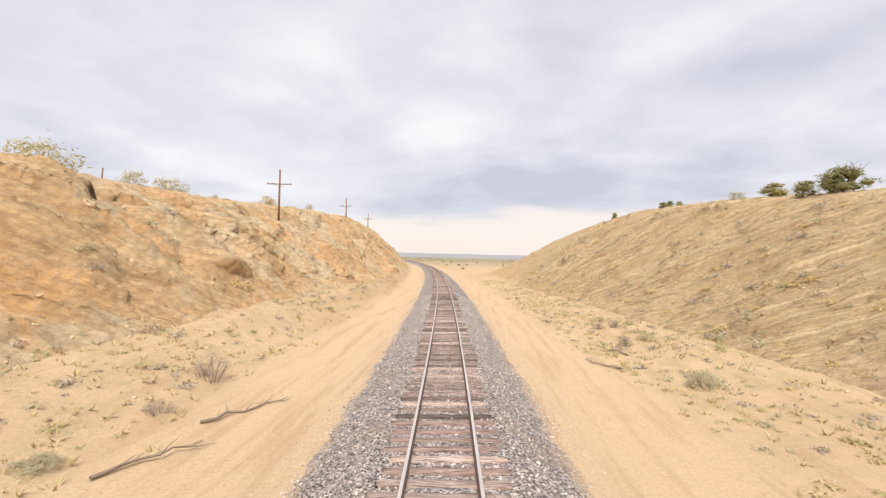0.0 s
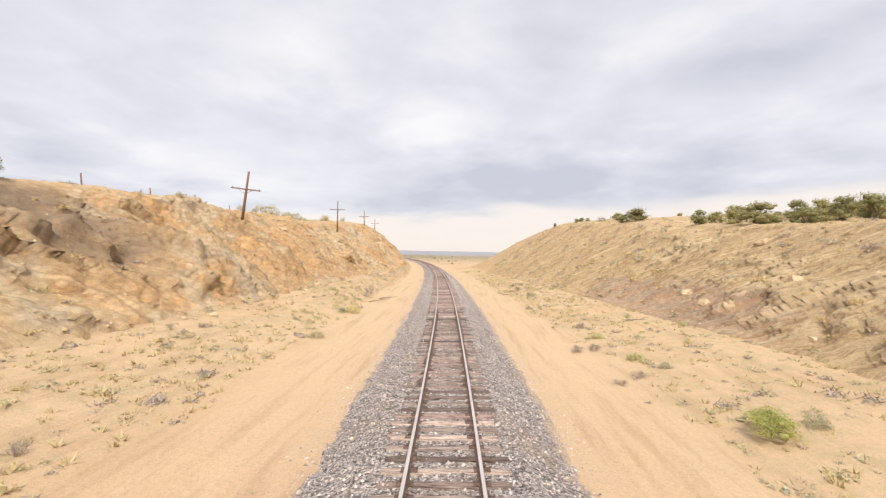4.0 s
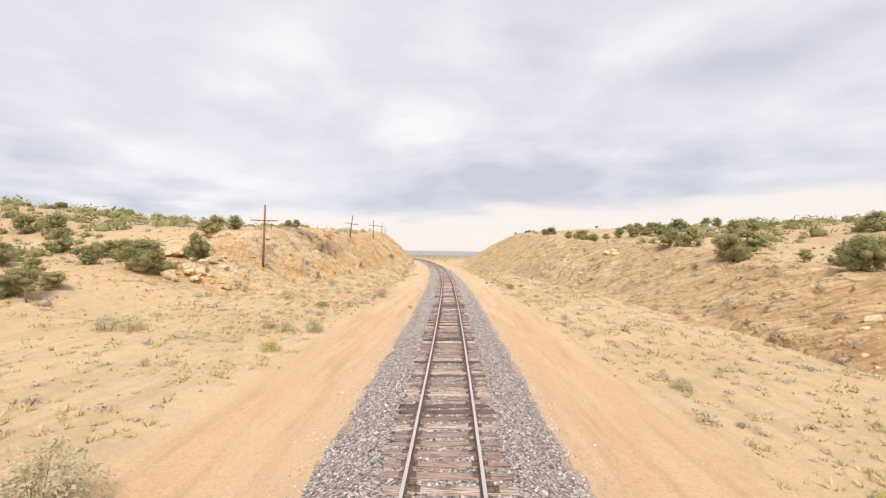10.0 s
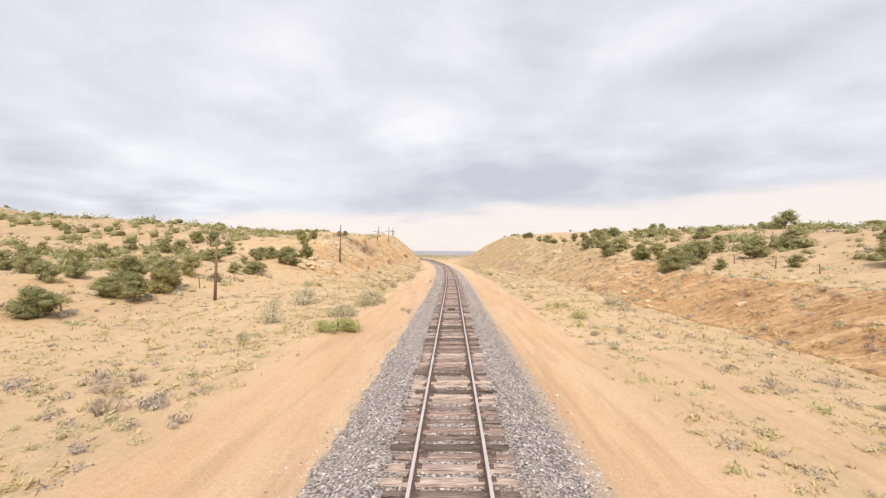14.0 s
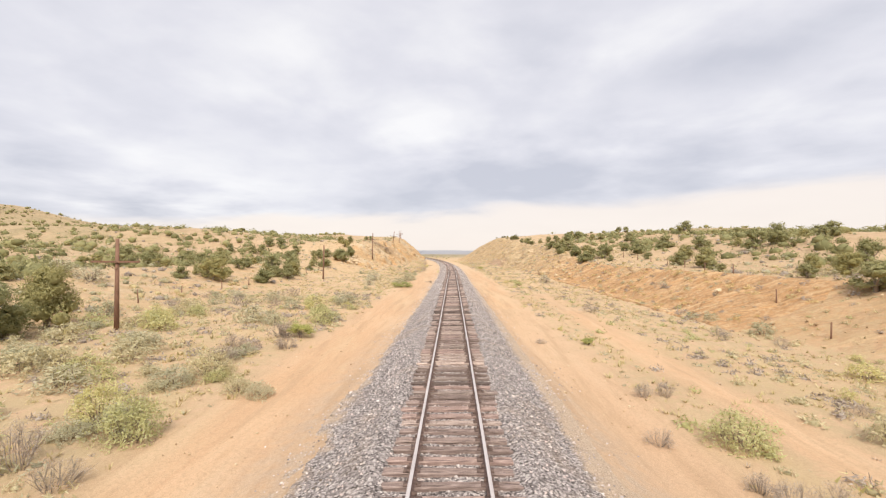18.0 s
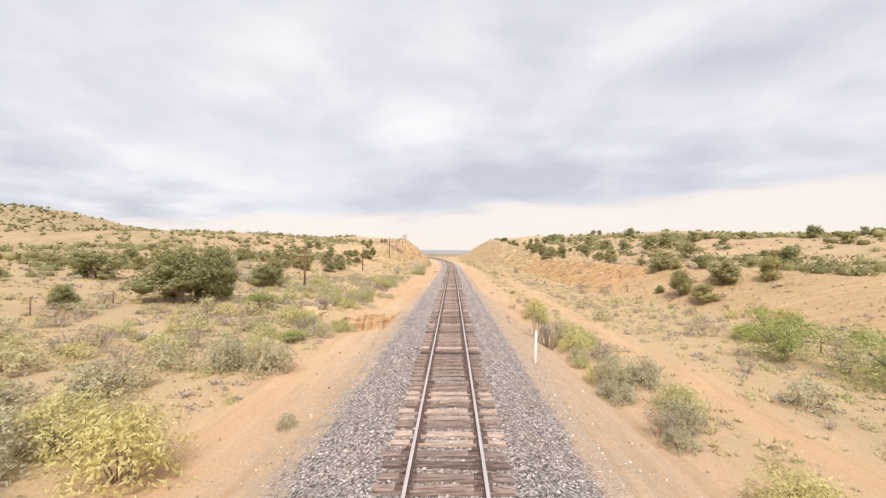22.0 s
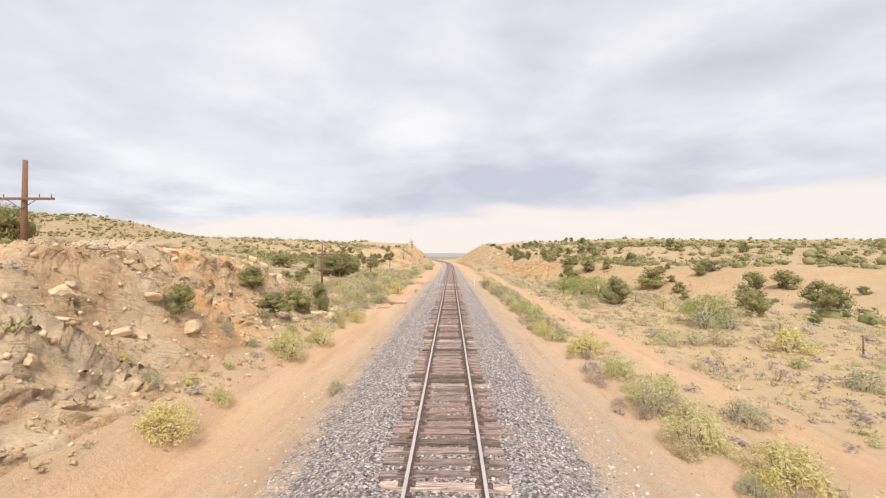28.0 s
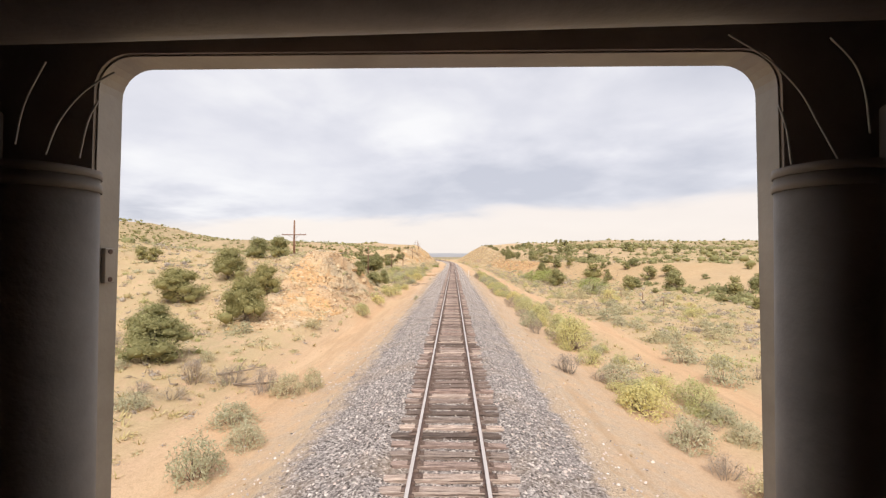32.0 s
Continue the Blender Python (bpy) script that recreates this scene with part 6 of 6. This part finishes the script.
def mat_rock_bits():
    m = Mat("sandstone_rubble", 0.92, spec=0.1)
    m.color(m.ramp(m.island(), (0.0, (0.32, 0.21, 0.12)), (0.5, (0.53, 0.385, 0.235)), (1.0, (0.72, 0.58, 0.40))))
    return m.m


ROCK_BITS = mat_rock_bits()
rubble()

# ---------------------------------------------------------------- lineside things
WHITE = mat_plain("white_plastic", (0.74, 0.72, 0.70), (0.83, 0.81, 0.79), 9, 0.5, bump=0.05)
RED = mat_plain("faded_red_band", (0.55, 0.16, 0.12), (0.66, 0.24, 0.18), 9, 0.6, bump=0.05)


def marker_post():
    x, y = 5.85, -169.7
    root = new("marker_post")
    root.matrix_world = pose(x, y, 0.61 - 1.70, 0, 1.5, 10)
    bm = bmesh.new()
    tube(bm, (0, 0, -0.9), (0, 0, 1.62), 0.056, 0.056, 14)
    part("shaft", bm, WHITE, root, shade=False)
    bm = bmesh.new()
    tube(bm, (0, 0, 1.625), (0, 0, 1.70), 0.062, 0.045, 14)
    part("cap", bm, WHITE, root)
    for h in (1.38, 1.52):
        bm = bmesh.new()
        tube(bm, (0, 0, h), (0, 0, h + 0.035), 0.055, 0.055, 14)
        part("band", bm, RED, root, "faded red band")
    tagged(root, "slim white plastic marker post beside the ballast", "marker post")


marker_post()


def fence_line(points, spacing, side_label):
    rng = random.Random(len(points) * 7)
    for (x0, y0), (x1, y1) in zip(points, points[1:]):
        n = max(1, int(math.hypot(x1 - x0, y1 - y0) / spacing))
        for k in range(n):
            t = (k + rng.uniform(-0.15, 0.15)) / n
            x, y = x0 + (x1 - x0) * t, y0 + (y1 - y0) * t
            bm = bmesh.new()
            tall = rng.uniform(1.0, 1.3)
            tube(bm, (0, 0, -0.4), (rng.uniform(-0.03, 0.03), rng.uniform(-0.03, 0.03), tall), 0.06, 0.05, 8)
            tube(bm, (0, 0, tall - 0.03), (0.005, 0, tall + 0.02), 0.05, 0.03, 8)
            ob = part("fence_post", bm, POLE)
            ob.matrix_world = pose(x, y, height(x, y), rng.uniform(-4, 4), rng.uniform(-5, 5), rng.uniform(0, 360))
            tagged(ob, side_label, "fence post", "fence posts along the line")


fence_line([(31.6, -222), (29.4, -200), (27.6, -176), (27.5, -150)], 5.2, "grey weathered wooden fence post standing in scrub")
fence_line([(26.8, -132), (33, -108), (37, -80), (38, -40)], 6.5, "grey weathered wooden fence post standing in scrub")
fence_line([(-26.5, -60), (-27, -90), (-26, -140), (-27, -185)], 7.0, "grey weathered wooden fence post standing in scrub")
fence_line([(-27, -20), (-27.5, 10), (-30, 45)], 7.0, "grey weathered wooden fence post on the crest")

# rail joints: bolted bars, and a steel cover between the ties
BAR = mat_plain("bare_joint_steel", (0.42, 0.37, 0.35), (0.62, 0.57, 0.55), 20, 0.5, 0.6)
for y, sides in ((-87.3, (-0.7535, 0.7535)), (-103.6, (-0.7535,)), (-133.6, (0.7535,))):
    for s in sides:
        for face in (-1, 1):
            x = float(track_x(y)) + s
            bm = bmesh.new()
            box(bm, (0.024, 0.92, 0.095), (0, 0, 0), bevel=0.006)
            for k in range(6):
                tube(bm, (0, -0.36 + 0.144 * k, 0), (face * 0.035, -0.36 + 0.144 * k, 0), 0.018, 0.018, 6)
            bar = part("joint_bar", bm, BAR, track, "bare steel joint bar")
            bar.matrix_basis = pose(x + face * 0.030, y, -0.085 + float(bank(y)) * s)
bm = bmesh.new()
box(bm, (0.62, 0.24, 0.05), (0, 0, 0), bevel=0.012)
box(bm, (0.08, 0.05, 0.03), (0.2, 0, 0.03), bevel=0.006)
cover = part("steel_cover", bm, IRON)
cover.matrix_world = pose(float(track_x(-87.2)) - 0.05, -87.25, -0.13)
tagged(cover, "dark steel cover plate lying between the rails", "cover plate")

# driftwood and dead branches
def bent_stick(points, radii, sides=5):
    """One connected tapering limb through the points."""
    V, F = [], []
    pts = np.array(points, float)
    for k, (p, r) in enumerate(zip(pts, radii)):
        d = pts[min(k + 1, len(pts) - 1)] - pts[max(k - 1, 0)]
        a = np.cross(d, (0.1, 0.2, 0.9)); a /= np.linalg.norm(a) + 1e-9
        b = np.cross(d, a); b /= np.linalg.norm(b) + 1e-9
        for j in range(sides):
            t = 6.283 * j / sides
            V.append(p + r * (math.cos(t) * a + math.sin(t) * b))
    for k in range(len(pts) - 1):
        for j in range(sides):
            i = (j + 1) % sides
            F.append((k * sides + j, k * sides + i, (k + 1) * sides + i, (k + 1) * sides + j))
    return np.array(V), np.array(F)


def fallen_branch(x, y, length, turn, seed):
    rng = np.random.default_rng(seed)
    pts = [np.array([length * k / 7, rng.normal() * 0.10, 0.02 + abs(rng.normal()) * 0.03]) for k in range(8)]
    ob = link_mesh("fallen_branch", raw_mesh("fallen_branch", *bent_stick(pts, [0.055 - 0.006 * k for k in range(8)])), BARK)
    ob.matrix_world = pose(x, y, height(x, y) + 0.03, 0, 0, turn)
    for k in range(6):
        p = pts[1 + k]
        e = p + np.array([rng.uniform(0.2, 0.6), rng.normal() * 0.35, abs(rng.normal()) * 0.2])
        link_mesh("twig", raw_mesh("twig", *bent_stick([p, (p + e) / 2 + rng.normal(size=3) * 0.04, e], [0.02, 0.013, 0.005], 4)), BARK, ob)
    tagged(ob, "dry grey-brown fallen branch on sand", "branch", "fallen branches")


for k, row in enumerate(((-7.9, 12.2, 3.0, 60), (-8.4, 9.0, 2.4, 55), (8.6, 23.5, 2.2, 120), (7.4, 21.0, 2.0, 130), (-13.2, -226.0, 2.6, 20), (-13.0, -228.5, 2.2, 75),
                         (-14.2, -224.6, 2.0, 140), (7.0, -152.0, 2.0, 110), (6.6, -156.5, 1.8, 100), (-7.6, -258.0, 2.6, 10), (-8.8, -257.2, 2.2, 40),
                         (-9.6, -258.8, 2.0, 160), (14.0, -1.5, 1.6, 30), (-6.0, -196.0, 1.3, 20), (-4.6, -191.6, 1.3, 10),
                         (-5.2, -192.2, 1.4, 70), (-4.9, -191.2, 1.1, 140), (-5.4, -191.4, 1.2, 35), (-5.0, -192.6, 1.0, 100))):
    fallen_branch(*row, 500 + k)

def dead_tree(x, y, tall, seed):
    """A bare tree: a forked trunk and crooked limbs."""
    rng = np.random.default_rng(seed)
    root = new("dead_tree")
    root.matrix_world = pose(x, y, height(x, y) - 0.1, 0, 0, rng.uniform(0, 360))
    fork = np.array([0.05, 0.0, tall * 0.34])
    part_v = bent_stick([(0, 0, -0.3), (0.06, 0.02, tall * 0.17), fork], [0.11, 0.085, 0.07], 7)
    link_mesh("trunk", raw_mesh("trunk", *part_v), BARK, root)
    for k in range(7):
        a, up = 6.283 * k / 7 + rng.normal() * 0.3, rng.uniform(0.45, 0.7) * tall
        out = rng.uniform(0.25, 0.5) * tall
        pts = [fork + np.array([math.cos(a) * out * t, math.sin(a) * out * t, up * t ** 0.8]) + rng.normal(size=3) * 0.05 * (t > 0) for t in (0, 0.25, 0.5, 0.75, 1)]
        limb = link_mesh("limb", raw_mesh("limb", *bent_stick(pts, [0.05, 0.038, 0.027, 0.017, 0.007], 5)), BARK, root)
        for j in (2, 3, 3, 4):
            e = pts[j] + rng.normal(size=3) * 0.16 * tall + (0, 0, 0.1)
            link_mesh("twig", raw_mesh("twig", *bent_stick([pts[j], (pts[j] + e) / 2 + rng.normal(size=3) * 0.04, e], [0.016, 0.01, 0.004], 4)), BARK, limb)
    tagged(root, "bare grey dead tree on the crest of a cutting", "tree")


dead_tree(30.5, 36.0, 2.4, 5)

# ---------------------------------------------------------------- the rail car at the end of the run
CAR_DARK = mat_plain("dark_vestibule_paint", (0.30, 0.255, 0.222), (0.42, 0.362, 0.318), 5, 0.6)
CAR_RUBBER = mat_plain("black_rubber", (0.20, 0.174, 0.154), (0.30, 0.262, 0.232), 8, 0.55)
CAR_FRAME = mat_plain("scuffed_grey_metal", (0.300, 0.270, 0.235), (0.440, 0.400, 0.350), 7, 0.5, 0.2)
CAR_CABLE = mat_plain("pale_cable_sheath", (0.38, 0.36, 0.34), (0.48, 0.46, 0.44), 9, 0.5)
CAR_STEEL = mat_plain("fluted_stainless_steel", (0.500, 0.500, 0.510), (0.620, 0.620, 0.630), 3, 0.35, 0.9)


def rounded_rect(x0, x1, z0, z1, r, n=7):
    pts = []
    for cx, cz, a0 in ((x1 - r, z1 - r, 0), (x0 + r, z1 - r, 90), (x0 + r, z0 + r, 180), (x1 - r, z0 + r, 270)):
        for k in range(n + 1):
            a = radians(a0 + 90 * k / n)
            pts.append((cx + r * math.cos(a), cz + r * math.sin(a)))
    return pts


def ring_prism(outer, inner, y0, y1, lean=0.0):
    """A plate with a hole, from two outlines of as many points; lean: how far it comes inwards for each metre down."""
    bm = bmesh.new()
    rows = [[bm.verts.new((x, y + lean * (z - 4.54), z)) for x, z in pts] for pts, y in ((outer, y0), (inner, y0), (inner, y1), (outer, y1))]
    n = len(outer)
    for a in range(4):
        for k in range(n):
            j = (k + 1) % n
            bm.faces.new((rows[a][k], rows[a][j], rows[(a + 1) % 4][j], rows[(a + 1) % 4][k]))
    return bm


def passenger_car():
    cx, y0 = 1.90, -275.56           # centre line, outer face of the end wall
    root = new("passenger_car")
    root.location = (cx, y0, 0)
    hole = rounded_rect(-0.410, 0.392, 3.45, 4.541, 0.040)
    wide = rounded_rect(-0.450, 0.432, 3.41, 4.581, 0.07)
    trim = rounded_rect(-0.412, 0.394, 3.448, 4.543, 0.042)
    shell = rounded_rect(-1.55, 1.55, 0.55, 4.95, 0.25)
    part("end_wall", ring_prism(shell, wide, 0.0, -0.020), CAR_DARK, root, "dark painted end wall")
    part("window_frame", ring_prism(rounded_rect(-0.60, 0.58, 3.26, 4.73, 0.10), hole, -0.0235, -0.0594, 0.018), CAR_FRAME, root, "scuffed grey metal window frame")
    part("inner_trim", ring_prism(rounded_rect(-0.90, 0.88, 3.0, 4.84, 0.1), trim, -0.0600, -0.0640, 0.018), CAR_DARK, root)
    # padded tubes on both sides, with cables looping over them
    cables = {-1: (((-0.347, 4.498), (-0.370, 4.485), (-0.391, 4.467), (-0.4095, 4.441), (-0.421, 4.410)), ((-0.364, 4.468), (-0.3755, 4.445), (-0.384, 4.406)),
                   ((-0.423, 4.510), (-0.446, 4.464), (-0.455, 4.421))),
              1: (((0.302, 4.533), (0.342, 4.507), (0.373, 4.4745), (0.391, 4.442), (0.411, 4.404)), ((0.352, 4.460), (0.360, 4.434), (0.3645, 4.398)),
                  ((0.405, 4.529), (0.430, 4.5005), (0.440, 4.468), (0.444, 4.430)))}
    for s, x in ((-1, -0.423), (1, 0.405)):
        bm = bmesh.new()
        tube(bm, (x, -0.108, 2.9), (x, -0.108, 4.392), 0.044, 0.044, 40)
        t = part("rubber_tube", bm, CAR_RUBBER, root, "black rubber cushion tube")
        for z in (4.372, 4.387):
            bm = bmesh.new()
            tube(bm, (x, -0.108, z), (x, -0.108, z + 0.009), 0.0458, 0.0458, 40)
            part("collar", bm, CAR_RUBBER, t)
        bm = bmesh.new()
        tube(bm, (x + s * 0.105, -0.13, 2.9), (x + s * 0.105, -0.13, 4.46), 0.052, 0.052, 40)
        part("outer_tube", bm, CAR_RUBBER, root, "black rubber cushion tube")
        for line in cables[s]:
            pts = [Vector((cx_, -0.114, cz_)) for cx_, cz_ in line]
            fine = []
            for k in range(len(pts) - 1):
                p0, p1, p2, p3 = pts[max(k - 1, 0)], pts[k], pts[k + 1], pts[min(k + 2, len(pts) - 1)]
                for q in (0, 0.25, 0.5, 0.75):
                    fine.append(0.5 * (2 * p1 + (p2 - p0) * q + (2 * p0 - 5 * p1 + 4 * p2 - p3) * q * q + (3 * p1 - p0 - 3 * p2 + p3) * q ** 3))
            fine.append(pts[-1])
            link_mesh("cable", raw_mesh("cable", *bent_stick(fine, [0.0011] * len(fine), 6)), CAR_CABLE, t, "thin grey cable")
    bm = bmesh.new()
    tube(bm, (-0.75, -0.17, 4.561), (0.73, -0.17, 4.590), 0.060, 0.060, 48)
    part("header_cushion", bm, CAR_RUBBER, root)
    bm = bmesh.new()
    box(bm, (0.005, 0.015, 0.043), (-0.4075, -0.046, 4.289), bevel=0.001)
    latch = part("latch", bm, CAR_FRAME, root, "small grey metal latch")
    for dz in (-0.017, 0.017):
        bm = bmesh.new()
        tube(bm, (-0.406, -0.046, 4.289 + dz), (-0.4040, -0.046, 4.289 + dz), 0.003, 0.003, 8)
        part("screw", bm, IRON, latch)
    # vestibule and body
    for name, size, at, mat in (("upper_floor", (3.0, 25.6, 0.06), (0, -12.95, 2.60), CAR_DARK), ("vestibule_back", (3.0, 0.06, 2.25), (0, -2.4, 3.75), CAR_DARK),
                                ("ceiling", (3.0, 25.6, 0.05), (0, -12.95, 4.86), CAR_DARK), ("underframe", (2.9, 25.6, 0.12), (0, -12.95, 0.62), IRON)):
        bm = bmesh.new(); box(bm, size, at, bevel=0.01)
        part(name, bm, mat, root)
    for s in (-1, 1):
        bm = bmesh.new()
        box(bm, (0.05, 25.6, 4.0), (s * 1.525, -12.95, 2.72), bevel=0.008)
        for k in range(9):
            box(bm, (0.02, 25.6, 0.05), (s * 1.556, -12.95, 0.9 + 0.12 * k), bevel=0.006)
        part("side_wall", bm, CAR_STEEL, root, "fluted stainless steel side")
        bm = bmesh.new(); box(bm, (0.04, 2.3, 2.2), (s * 0.72, -1.2, 3.74), bevel=0.005)
        part("vestibule_partition", bm, CAR_DARK, root)
    bm = bmesh.new()
    sec = [(1.55 * math.cos(radians(a)), 4.72 + 0.27 * math.sin(radians(a))) for a in range(0, 181, 15)]
    rows = [[bm.verts.new((x, y, z)) for x, z in sec] for y in (-0.05, -25.75)]
    for k in range(len(sec) - 1):
        bm.faces.new((rows[0][k], rows[0][k + 1], rows[1][k + 1], rows[1][k]))
    part("roof", bm, CAR_STEEL, root)
    bm = bmesh.new(); box(bm, (3.0, 0.05, 4.2), (0, -25.72, 2.75), bevel=0.01)
    part("far_end_wall", bm, CAR_STEEL, root)
    for by in (-3.4, -22.4):
        bm = bmesh.new(); box(bm, (2.2, 2.9, 0.28), (0, by, 0.60 - 0.1), bevel=0.03)
        bogie = part("bogie_frame", bm, IRON, root)
        for wy in (-1.3, 1.3):
            for s in (-1, 1):
                bm = bmesh.new()
                tube(bm, (s * 0.69, by + wy, 0.458), (s * 0.80, by + wy, 0.458), 0.455, 0.452, 28)
                tube(bm, (s * 0.665, by + wy, 0.458), (s * 0.69, by + wy, 0.458), 0.468, 0.468, 28)
                part("wheel", bm, IRON, bogie)
    tagged(root, "stainless steel passenger rail car with an open end window", "rail car")


passenger_car()
